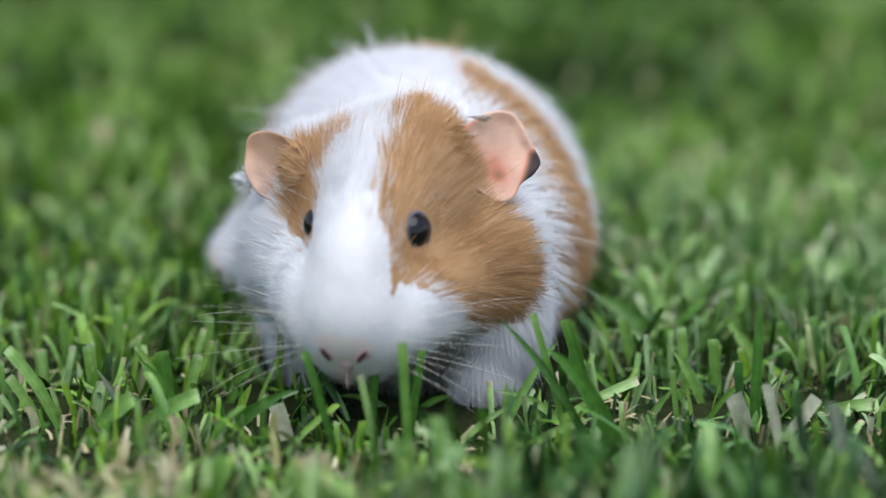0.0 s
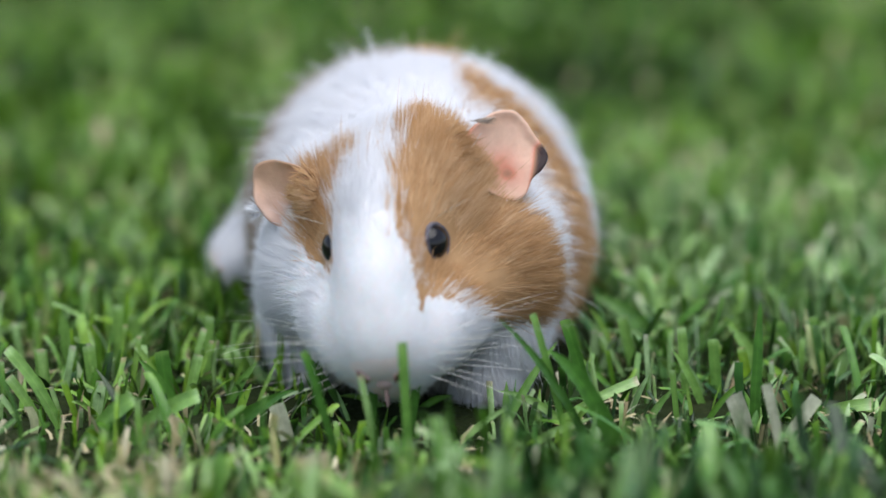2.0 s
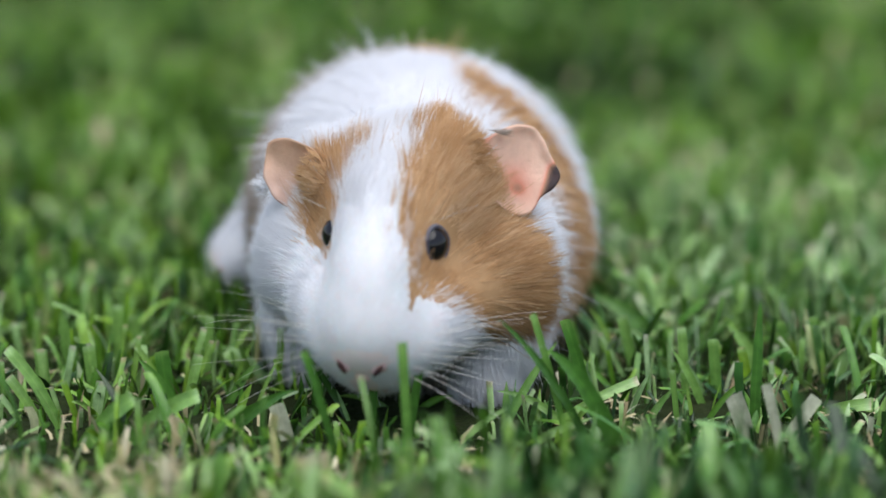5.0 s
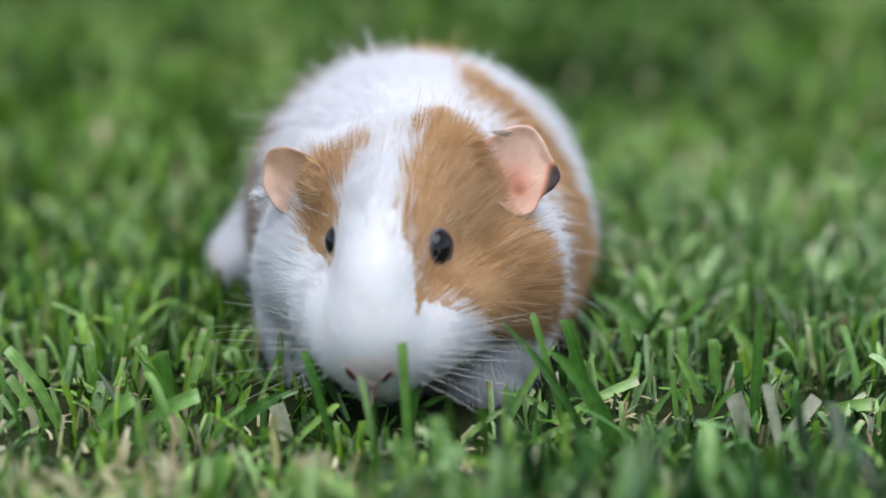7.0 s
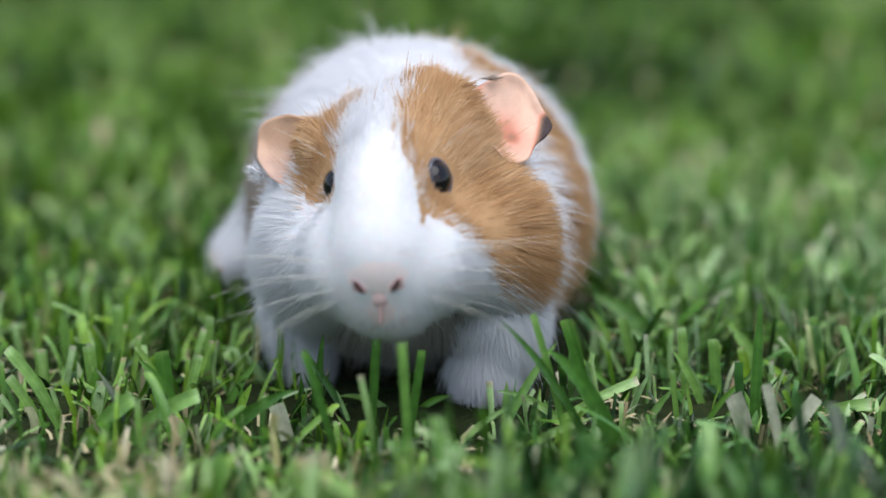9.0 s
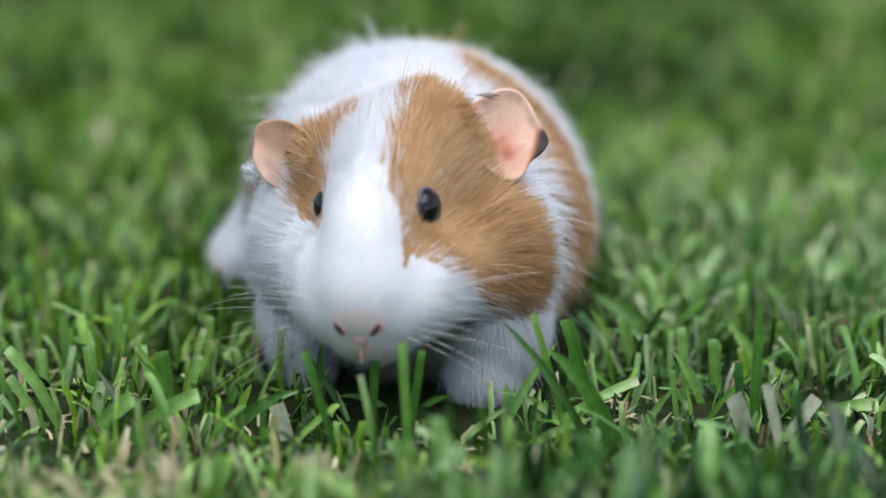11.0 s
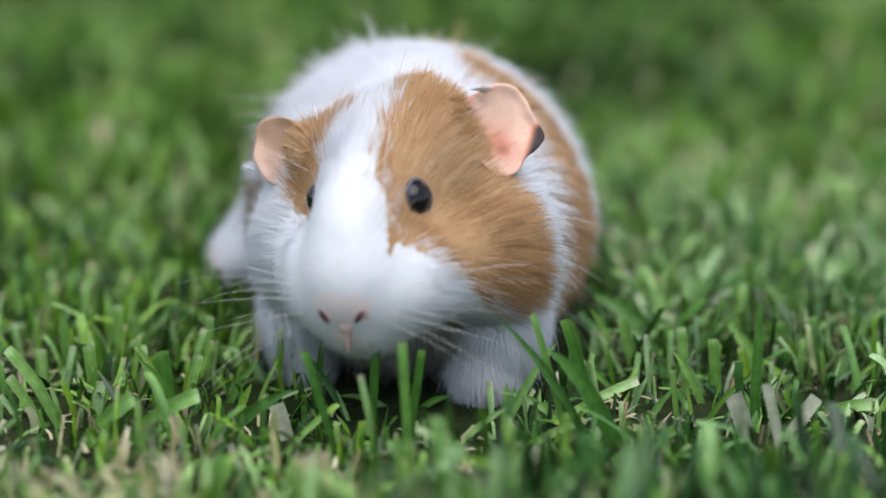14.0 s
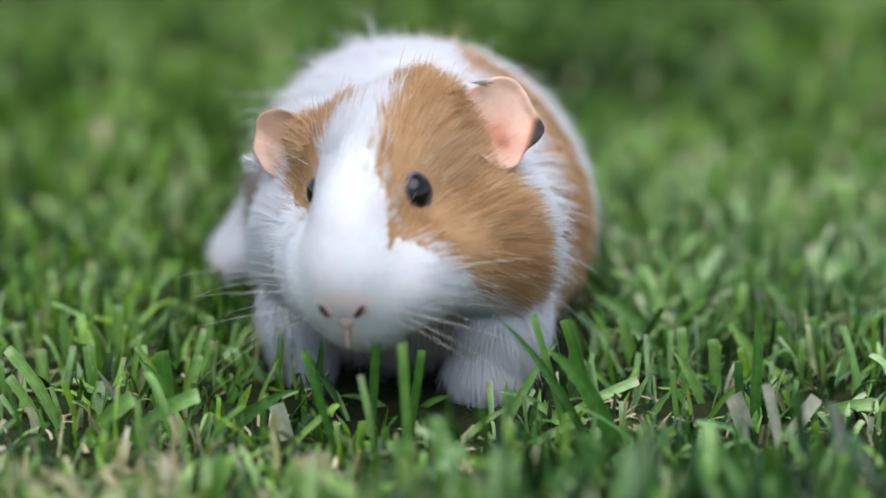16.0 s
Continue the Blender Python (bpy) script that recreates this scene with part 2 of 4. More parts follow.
BODY_SKIN = Flesh(0.03,
                  ((-0.010, 0.036, 0.036), (0.040, 0.028, 0.028)),
                  ((-0.010, 0.027, 0.030), (0.033, 0.026, 0.024)),
                  ((-0.010, 0.062, 0.048), (0.049, 0.052, 0.043)),
                  ((-0.010, 0.100, 0.050), (0.051, 0.070, 0.050)),
                  ((0.016, 0.085, 0.038), (0.032, 0.046, 0.030)),
                  ((-0.008, 0.150, 0.043), (0.057, 0.062, 0.043)),
                  ((-0.022, 0.100, 0.040), (0.040, 0.050, 0.038)))
BODY_MID = (-0.006, 0.1, 0.048)
EYE_ROOT = np.array((0, -0.0165, 0.0085))
EYE_SKIN = HEAD_SKIN.skin(EYE_ROOT, unit(np.array([(s * 0.0205, 0.0, 0.0015) for s in (-1, 1)])))
EYE_WAY = HEAD_SKIN.normal(EYE_SKIN)
EYES = EYE_SKIN - EYE_WAY * np.array([[0.0050], [0.0037]])


def head_coat(p):
    x, y, z = p[:, 0], p[:, 1], p[:, 2]
    # the white blaze widens from the crown to the nose
    right_edge = np.interp(z, [-0.007, 0.005, 0.0155, 0.0195, 0.026, 0.043], [0.0152, 0.0136, 0.0115, 0.0082, 0.0074, 0.0074])
    left_edge = np.interp(z, [0.010, 0.0215, 0.030, 0.034, 0.0385, 0.0425], [-0.0168, -0.0162, -0.0136, -0.0120, -0.0058, 0.0040])
    jaw = np.interp(y, [-0.046, -0.043, -0.0345, -0.030, -0.026, -0.023, -0.0078, 0.0094, 0.03], [-0.0078, -0.0058, -0.0022, -0.0045, -0.0085, -0.015, -0.0265, -0.036, -0.041])
    tan_r = (x > right_edge) & (y > -0.047) & (z > jaw) & (y < 0.0085 - 0.10 * x + 0.004 * smooth01(-z, -0.012, 0.012))
    # a stripe from the other ear to the crown, and down to the eye
    nape = np.interp(x, [-0.030, -0.020, -0.010, -0.005, 0.003, 0.010], [0.0045, 0.0015, -0.0020, -0.0020, 0.0010, 0.0100])
    outer = np.interp(z, [0.003, 0.006, 0.016, 0.0214, 0.025], [-0.0285, -0.0295, -0.0265, -0.0228, -0.060])
    tan_l = (x < left_edge) & (x > outer) & (z > 0.003) & (y < nape) & (y > -0.024)
    muzzle = np.linalg.norm((p - np.array((0, -0.050, -0.0225))) / np.array((1.9, 1, 1.0)), axis=1) < 0.0064
    chin = np.linalg.norm((p - np.array((0, -0.042, -0.034))) / np.array((0.9, 1, 1.1)), axis=1) < 0.0055
    return np.where(muzzle | chin, 3, np.where(tan_r | tan_l, 1, 0))


def body_coat(p):
    x, y, z = p[:, 0], p[:, 1], p[:, 2]
    # a tan band behind the shoulder on one flank, a grey-brown patch on the other
    front = np.interp(z, [0.045, 0.060, 0.0745, 0.085, 0.093, 0.100, 0.104], [0.026, 0.032, 0.041, 0.048, 0.054, 0.068, 0.100])
    flank = (x > 0.004) & (y > front) & (y < front + np.interp(z, [0.03, 0.05, 0.07, 0.08, 0.095], [0.048, 0.033, 0.024, 0.024, 0.030]))
    rear = np.interp(z, [0.045, 0.07, 0.085, 0.10], [0.026, 0.040, 0.078, 0.118])
    patch = (x <= 0.004) & (y > rear) & (y < rear + 0.09)
    # the chest below the head takes the colour darkened for shade
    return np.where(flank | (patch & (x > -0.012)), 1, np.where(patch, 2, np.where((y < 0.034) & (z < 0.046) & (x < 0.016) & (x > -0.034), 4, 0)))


def near_eye(p):
    return np.minimum(np.linalg.norm(p - EYE_SKIN[0], axis=1), np.linalg.norm(p - EYE_SKIN[1], axis=1))


def head_len(p):
    base = 0.0048 + 0.009 * smooth01(p[:, 1], -0.046, -0.018) + 0.004 * smooth01(p[:, 1], -0.005, 0.04)
    base = base + 0.005 * smooth01(-p[:, 2], 0.005, 0.03) * smooth01(p[:, 1], -0.04, -0.01)
    nose = np.linalg.norm((p - np.array((0, -0.050, -0.0235))) / np.array((1.9, 1, 1.0)), axis=1)
    base = np.minimum(base, 0.0016 + 0.55 * np.maximum(nose - 0.004, 0))
    # hairs on the nose's side of an eye stay short, so that they don't cover it
    to_eye = np.where((p[:, :1] > 0), EYE_SKIN[1] - p, EYE_SKIN[0] - p)
    ahead = (to_eye * head_flow(p)).sum(-1) > 0
    return np.where(ahead, np.minimum(base, np.where(p[:, 0] > 0, 0.0030, 0.0110) + 0.9 * np.maximum(near_eye(p) - 0.0060, 0)), base)


def head_keep(p):
    nose = np.linalg.norm((p - np.array((0, -0.050, -0.0235))) / np.array((2.2, 1, 1.0)), axis=1)
    return (near_eye(p) > np.where(p[:, 0] > 0, 0.0060, 0.0050)) & (nose > 0.0026) & ~((np.abs(p[:, 0]) < 0.0013) & (np.abs(p[:, 2] + 0.031) < 0.006) & (p[:, 1] < -0.033))


def head_flow(p):
    f = unit(p - np.array([0, -0.058, -0.022]))
    return f + np.stack([np.sign(p[:, 0]) * 0.25 * smooth01(np.abs(p[:, 0]), 0.012, 0.03), np.zeros(len(p)), -0.35 * smooth01(-p[:, 2], -0.01, 0.02)], -1)


def body_flow(p):
    return np.stack([(p[:, 0] + 0.006) * 8, np.full(len(p), 1.0), -0.25 - 8 * np.abs(p[:, 0] + 0.006)], -1)


torso = under("torso", BODY_SKIN.mesh("torso", BODY_MID, SKINS, body_coat), pig, "white body with a tan and grey-brown saddle")
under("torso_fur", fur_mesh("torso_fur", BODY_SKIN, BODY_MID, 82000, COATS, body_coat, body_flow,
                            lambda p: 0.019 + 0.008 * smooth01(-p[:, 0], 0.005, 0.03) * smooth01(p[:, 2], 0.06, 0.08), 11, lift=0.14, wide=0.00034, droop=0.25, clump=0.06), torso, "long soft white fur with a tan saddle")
head = under("head", HEAD_SKIN.mesh("head", HEAD_MID, SKINS, head_coat, 6), pig)
under("head_fur", fur_mesh("head_fur", HEAD_SKIN, HEAD_MID, 190000, COATS, head_coat, head_flow, head_len, 12,
                           lift=0.12, wide=0.00020, droop=0.12, keep=head_keep, clump=0.07, wild=0.006), head, "tan face fur parted by a white blaze")


def eye(at, way):
    bm = bmesh.new()
    bmesh.ops.create_uvsphere(bm, u_segments=40, v_segments=24, radius=0.0068)
    ball = part("eye", bm, M_EYE, head, "round shiny black eye")
    ball.matrix_basis = Matrix.Translation(at)
    # the lid: a soft ring round the ball
    bm = bmesh.new()
    axis = Vector(way)
    rings, tube = 40, 10
    vs = []
    for i in range(rings):
        a = 2 * math.pi * i / rings
        for j in range(tube):
            b2 = 2 * math.pi * j / tube
            rr = 0.0058 + 0.0008 * math.cos(b2)
            vs.append(bm.verts.new((rr * math.cos(a) * 0.92, rr * math.sin(a) * 1.12, 0.0038 + 0.0011 * math.sin(b2) - 0.0008 * abs(math.sin(a)))))
    for i in range(rings):
        for j in range(tube):
            bm.faces.new((vs[i * tube + j], vs[(i + 1) % rings * tube + j], vs[(i + 1) % rings * tube + (j + 1) % tube], vs[i * tube + (j + 1) % tube]))
    lid = part("eyelid", bm, M_LID, head, "bluish grey bare eyelid")
    lid.matrix_basis = Matrix.Translation(at) @ axis.to_track_quat("Z", "Y").to_matrix().to_4x4()


M_LID = skin_material("eyelid_skin", (0.05, 0.045, 0.055), (0.11, 0.10, 0.12), 0.45, 0.1)
eye(EYES[0], EYE_WAY[0])
eye(EYES[1], EYE_WAY[1])


def ear(at, turn, outline, cup, tint, mat, label):
    """A thin cupped sheet of skin; the outline is (outward, up) in millimetres round its middle."""
    pts = np.array(outline) / 1000.0
    n = 72
    # a smooth closed curve through the outline
    k = len(pts)
    u = np.arange(n) / n * k
    i0 = np.floor(u).astype(int)
    f = (u - i0)[:, None]
    p0, p1, p2, p3 = (pts[(i0 + d) % k] for d in (-1, 0, 1, 2))
    rim = 0.5 * (2 * p1 + (p2 - p0) * f + (2 * p0 - 5 * p1 + 4 * p2 - p3) * f ** 2 + (3 * p1 - p0 - 3 * p2 + p3) * f ** 3)
    rows, verts = 16, []
    for side in (0, 1):
        for r in range(rows):
            q = (r + 0.15) / (rows - 0.85)
            a = rim * q
            ang = np.arctan2(a[:, 1], a[:, 0])
            curl = cup * (1 - q ** 2) - 0.0018 * smooth01(q, 0.75, 1.0) * (0.6 + 0.4 * np.sin(ang * 2 + 0.5))
            ripple = 0.0011 * np.sin(ang * 3) * q ** 2 + 0.0005 * np.sin(ang * 7 + 1) * q ** 3
            thick = 0.0005 * (1 - 0.8 * q ** 6)
            yy = curl + ripple + 0.10 * np.maximum(a[:, 0], 0) + (thick if side else -thick)
            verts.append(np.stack([a[:, 0], yy, a[:, 1]], -1))
    v = np.concatenate(verts)
    faces = []
    for side in (0, 1):
        o = side * rows * n
        for r in range(rows - 1):
            for j in range(n):
                a, b2 = o + r * n + j, o + r * n + (j + 1) % n
                fc = (a, b2, b2 + n, a + n)
                faces.append(fc if side == 0 else fc[::-1])
        cap = tuple(o + j for j in range(n))
        faces.append(cap[::-1] if side == 0 else cap)
    for j in range(n):
        a, b2 = (rows - 1) * n + j, (rows - 1) * n + (j + 1) % n
        faces.append((a, b2, b2 + rows * n, a + rows * n))
    tone = tint(v[:, 0] * 1000, v[:, 2] * 1000)
    ob = under("ear", mesh_from("ear", v, faces, [mat], None, tone), head, label)
    ob.matrix_basis = pose(*at, *turn)
    return ob


def ear_material(name, stops):
    m = skin_material(name, (1, 1, 1), (1, 1, 1), 0.6, 0.04)
    nt = m.node_tree
    b2 = nt.nodes["Principled BSDF"]
    c = ramp(nt, attribute(nt, "tone"), stops)
    grain = ramp(nt, noise_fac(nt, 260.0), [(0.3, (0.93, 0.91, 0.90)), (0.7, (1.03, 1.03, 1.03))])
    c = mixed(nt, c, grain, 1.0)
    nt.links.new(c, b2.inputs["Base Color"])
    translucent(nt, b2, nt.nodes["Material Output"], c, 0.25)
    return m


M_EAR = ear_material("ear_skin", [(0.0, (0.88, 0.60, 0.46)), (0.3, (0.85, 0.47, 0.35)), (0.5, (0.72, 0.30, 0.20)), (0.7, (0.40, 0.22, 0.14)), (1.0, (0.06, 0.045, 0.045))])
M_EARTAN = ear_material("tan_ear_skin", [(0.0, (0.62, 0.40, 0.27)), (1.0, (0.62, 0.43, 0.35))])


def ear_tint(a, b2):
    red = 0.44 * np.exp(-((a + 1) / 6) ** 2 - ((b2 + 2) / 5) ** 2) + 0.20 * np.exp(-((a - 4) / 5) ** 2 - ((b2 + 9) / 5) ** 2)
    # brown spot: the dark of the ear canal, as colour on the closed sheet
    red = red + 0.38 * np.exp(-((a - 0.5) / 3.0) ** 2 - ((b2 + 6.5) / 2.4) ** 2)
    tip = smooth01(a - 0.4 * b2, 10.0, 14.0) * smooth01(-b2, -4.0, 0.0)
    edge = 0.55 * smooth01(b2 - 1.0 * a, 18.5, 23.0)
    return np.clip(np.maximum(red, np.maximum(tip, edge)), 0, 1)


ear((0.0410, 0.0115, 0.0280), (-15, 0, 26),
    ((-4, 15.2), (0.5, 16.6), (6.6, 15.2), (10.4, 10.4), (12.2, 5.7), (14.8, 0.6), (15.6, -3.3), (12.5, -7.2), (8.6, -9.8), (5, -14.6), (-0.6, -15.6), (-5.2, -12.5), (-10, -8), (-14, -2), (-14.5, 5), (-11, 11.5)),
    0.0016, ear_tint, M_EAR, "pink cupped ear with a dark tip")
ear((-0.0360, 0.0045, 0.0205), (-10, 0, -20),
    ((-13.4, 6), (-11.7, 10.6), (-6, 13.2), (1.4, 13.6), (7.5, 11.2), (11.5, 5), (10.5, -2), (5.2, -6.5), (0.8, -10.6), (-2.4, -11.2), (-7, -7.4), (-11.5, -1.4)),
    0.002, lambda a, b2: smooth01(-b2, -8, 8), M_EARTAN, "drooping tan and pink ear")


def tuft(at, radii, way, count, length, mat, seed, label):
    flesh = Flesh(0.004, (at, radii))
    one = lambda p: np.zeros(len(p), dtype=int)
    return under("fur_tuft", fur_mesh("fur_tuft", flesh, at, count, [mat], one, lambda p: np.tile(np.array(way, dtype=float), (len(p), 1)),
                                      lambda p: np.full(len(p), length), seed, lift=0.35, wide=0.0003, clump=0.25), head, label)


tuft((0.0245, 0.006, 0.031), (0.005, 0.004, 0.012), (0.8, 0.1, -0.15), 1600, 0.0075, M_TAN, 41, "tan hair swept over the ear's root")
tuft((0.0285, 0.007, 0.013), (0.006, 0.005, 0.007), (0.9, -0.1, -0.1), 1400, 0.008, M_TAN, 42, "tan hair under the ear")
tuft((0.0345, 0.0095, 0.0430), (0.005, 0.0012, 0.0008), (0.95, 0.1, 0.02), 110, 0.0045, M_GREY, 46, "dark hair along the ear's upper edge")
tuft((-0.0265, 0.000, 0.023), (0.006, 0.005, 0.010), (-0.8, 0.2, 0.1), 900, 0.0055, M_TAN, 44, "tan hair at the ear's root")
tuft((-0.0480, 0.009, 0.0140), (0.0022, 0.003, 0.0022), (-1.0, 0.1, 0.25), 160, 0.0055, M_WHITE, 45, "white tuft behind the ear")


def lump(name, mat, parent, at, radii, turn=(0, 0, 0), label=""):
    bm = bmesh.new()
    bmesh.ops.create_uvsphere(bm, u_segments=24, v_segments=16, radius=1)
    for v in bm.verts:
        v.co = Vector((v.co.x * radii[0], v.co.y * radii[1], v.co.z * radii[2]))
    ob = part(name, bm, mat, parent, label)
    ob.matrix_basis = pose(*at, *turn)
    return ob


M_NOSTRIL = skin_material("nostril_skin", (0.022, 0.008, 0.008), (0.05, 0.018, 0.018), 0.5, 0.0)
bm = bmesh.new()
for at, radii in (((-0.0052, 0.0018, 0.0004), (0.0050, 0.0030, 0.0042)), ((0.0052, 0.0018, 0.0004), (0.0050, 0.0030, 0.0042)), ((0, 0.0014, -0.0006), (0.0064, 0.0032, 0.0046)), ((0, 0.0014, -0.0040), (0.0036, 0.0028, 0.0044))):
    made = bmesh.ops.create_uvsphere(bm, u_segments=20, v_segments=14, radius=1, matrix=Matrix.Translation(at) @ Matrix.Diagonal((*radii, 1)))
nose = part("nose", bm, M_NOSE, head, "soft pale pink nose")
nose.matrix_basis = pose(0, -0.0464, -0.0242, 14, 0, 0)
M_FOLD = skin_material("nostril_fold_skin", (0.44, 0.29, 0.28), (0.54, 0.38, 0.36), 0.55, 0.05)
for s in (-1, 1):
    lump("nostril_fold", M_FOLD, head, (s * 0.0064, -0.0476, -0.0240), (0.0017, 0.0011, 0.0034), (12, s * 36, s * 22), "reddish fold round the nostril")
    lump("nostril", M_NOSTRIL, head, (s * 0.0063, -0.0490, -0.0246), (0.0010, 0.0010, 0.0027), (12, s * 36, s * 22), "dark red slit nostril")
M_LIP = skin_material("lip_skin", (0.24, 0.15, 0.14), (0.34, 0.23, 0.21), 0.5, 0.0)
lump("mouth", M_LIP, head, (0, -0.0434, -0.0330), (0.0008, 0.0016, 0.0058), (-10, 0, 0), "narrow dark pink cleft lip")


def whisker(root, way, length, sag, seed):
    rng = random.Random(seed)
    bm = bmesh.new()
    p, d = Vector(root), Vector(way).normalized()
    ring_prev, steps = None, 9
    for i in range(steps):
        u = i / (steps - 1)
        r = 0.00010 * (1 - u) + 0.00003
        a = d.cross(Vector((0, 0, 1))).normalized()
        b2 = d.cross(a)
        ring = [bm.verts.new(p + a * r * math.cos(k * 2.094) + b2 * r * math.sin(k * 2.094)) for k in range(3)]
        if ring_prev:
            for k in range(3):
                bm.faces.new((ring_prev[k], ring_prev[(k + 1) % 3], ring[(k + 1) % 3], ring[k]))
        ring_prev = ring
        p = p + d * (length / (steps - 1))
        d = (d + Vector((0, 0.03, -sag * (0.6 + 0.8 * u)))).normalized()
    return part("whisker", bm, M_WHISKER, head)


M_WHISKER = hair_material("whisker_hair", (0.75, 0.72, 0.66), (0.82, 0.80, 0.75), (0.9, 0.88, 0.84), 0.4, 0.35)
rw = random.Random(5)
for s in (-1, 1):
    for i in range(14):
        row, col = i % 4, i // 4
        root = (s * (0.0155 + 0.0025 * col), -0.0400 + 0.0045 * col, -0.0170 - 0.0042 * row)
        way = (s * (1.0 + 0.1 * col), -0.15 + 0.22 * col + rw.uniform(-0.15, 0.15), 0.22 - 0.20 * row + rw.uniform(-0.1, 0.1))
        whisker(root, way, rw.uniform(0.028, 0.052), rw.uniform(0.02, 0.09), i)
    whisker((s * 0.020, -0.016, 0.019), (s * 0.7, -0.6, 0.6), 0.022, 0.03, 90)


def limb(name, flesh, mid, count, length, parent, label, seed, flow):
    white = lambda p: np.zeros(len(p), dtype=int)
    ob = under(name, flesh.mesh(name, mid, [M_SKIN], white, 4), parent, label)
    under("leg_fur", fur_mesh("leg_fur", flesh, mid, count, [M_WHITE], white, flow, lambda p: np.full(len(p), length), seed, lift=0.25, wide=0.0003, droop=0.3, clump=0.1), ob)
    return ob


down = lambda p: np.tile(np.array([0.35, 0.25, -1.0]), (len(p), 1))
limb("foreleg", Flesh(0.01, ((0.020, 0.012, 0.034), (0.0165, 0.016, 0.023)), ((0.014, 0.007, 0.014), (0.0095, 0.011, 0.010))), (0.017, 0.009, 0.025), 22000, 0.013, pig,
     "white furry foreleg", 31, down)
limb("foreleg", Flesh(0.01, ((-0.052, 0.030, 0.030), (0.013, 0.016, 0.020)), ((-0.050, 0.028, 0.012), (0.009, 0.012, 0.009))), (-0.051, 0.029, 0.022), 8000, 0.012, pig,
     "white furry foreleg", 32, down)
haunch = limb("hind_leg", Flesh(0.012, ((-0.057, 0.122, 0.034), (0.019, 0.032, 0.021)), ((-0.075, 0.115, 0.025), (0.010, 0.019, 0.010))), (-0.063, 0.120, 0.030), 19000, 0.011, pig,
              "white furry hind leg resting in the grass", 33, lambda p: np.stack([np.full(len(p), -0.8), np.full(len(p), 0.2), np.full(len(p), -0.4)], -1))
lump("foot", M_PINK, haunch, (-0.082, 0.108, 0.023), (0.005, 0.010, 0.005), (10, 0, 15), "bare pink foot")


# ---- lawn ----
def blades(name, x, y, az, length, width, tone, seed, segs=4, fold=True, mats=(M_GRASS,), lean=0.5, blunt=0.55):
    """Grass blades rooted at x, y that lean towards az: curved, folded along the middle, some cut off square at the tip."""
    rng = np.random.default_rng(seed)
    n = len(x)
    root = np.stack([x, y, ground_height(x, y) - 0.002], -1)
    out = np.stack([np.cos(az), np.sin(az), np.zeros(n)], -1)
    th0 = np.abs(rng.normal(0, lean * 0.75, n))
    bend = rng.normal(0.35, 0.5, n) * lean * 2
    face = az + np.pi / 2 + rng.normal(0, 0.6, n)
    side = np.stack([np.cos(face), np.sin(face), np.zeros(n)], -1)
    cut = rng.random(n) < blunt
    skew = rng.normal(0, 0.25, n)
    p = root.copy()
    rows = []
    for s in range(segs + 1):
        u = s / segs
        th = np.clip(th0 + bend * u, -0.5, 1.7)
        d = out * np.sin(th)[:, None] + np.array([0, 0, 1.0]) * np.cos(th)[:, None]
        nrm = unit(np.cross(side, d))
        w = width * (0.7 + 0.6 * u - 0.35 * u * u) * np.where(cut, 1 - 0.10 * u, (1 - u ** 2.5) + 0.04)
        tip = (d * (skew * w * 0.5 * (s == segs) * cut)[:, None])
        if fold:
            rows.append(np.stack([p - side * (w / 2)[:, None] + nrm * (w * 0.17)[:, None] - tip, p - nrm * (w * 0.06)[:, None], p + side * (w / 2)[:, None] + nrm * (w * 0.17)[:, None] + tip], 1))
        else:
            rows.append(np.stack([p - side * (w / 2)[:, None], p + side * (w / 2)[:, None]], 1))
        p = p + d * (length / segs)[:, None]
        p[:, 2] = np.maximum(p[:, 2], root[:, 2] + 0.004)
    v = np.concatenate(rows, 1)
    per, k = v.shape[1], (3 if fold else 2)
    base = (np.arange(n) * per)[:, None]
    quads = []
    for s in range(segs):
        for j in range(k - 1):
            a = s * k + j
            quads.append(base + np.array([a, a + 1, a + 1 + k, a + k]))
    faces = np.stack(quads, 1).reshape(-1, 4)
    u = np.repeat(np.arange(segs + 1) / segs, k)
    tn = tone[:, None] + np.where(cut, rng.uniform(0, 0.35, n), 0.02)[:, None] * np.maximum(u - 0.75, 0)[None] * 4
    # more blades take the sheen colour to the right, fewer far off
    return mesh_from(name, v.reshape(-1, 3), faces, list(mats), None, np.clip(tn, 0, 1).reshape(-1), rib=np.tile([0.0, 1.0, 0.0] if fold else [0.3, 0.3], n * (segs + 1)),
                     hue=np.repeat(np.clip((rng.beta(0.6, 0.8, n) + 0.45 * smooth01(x, -0.05, 0.06) - 0.24) * (1 - 0.85 * smooth01(y, 0.12, 0.35)), 0, 1), per))


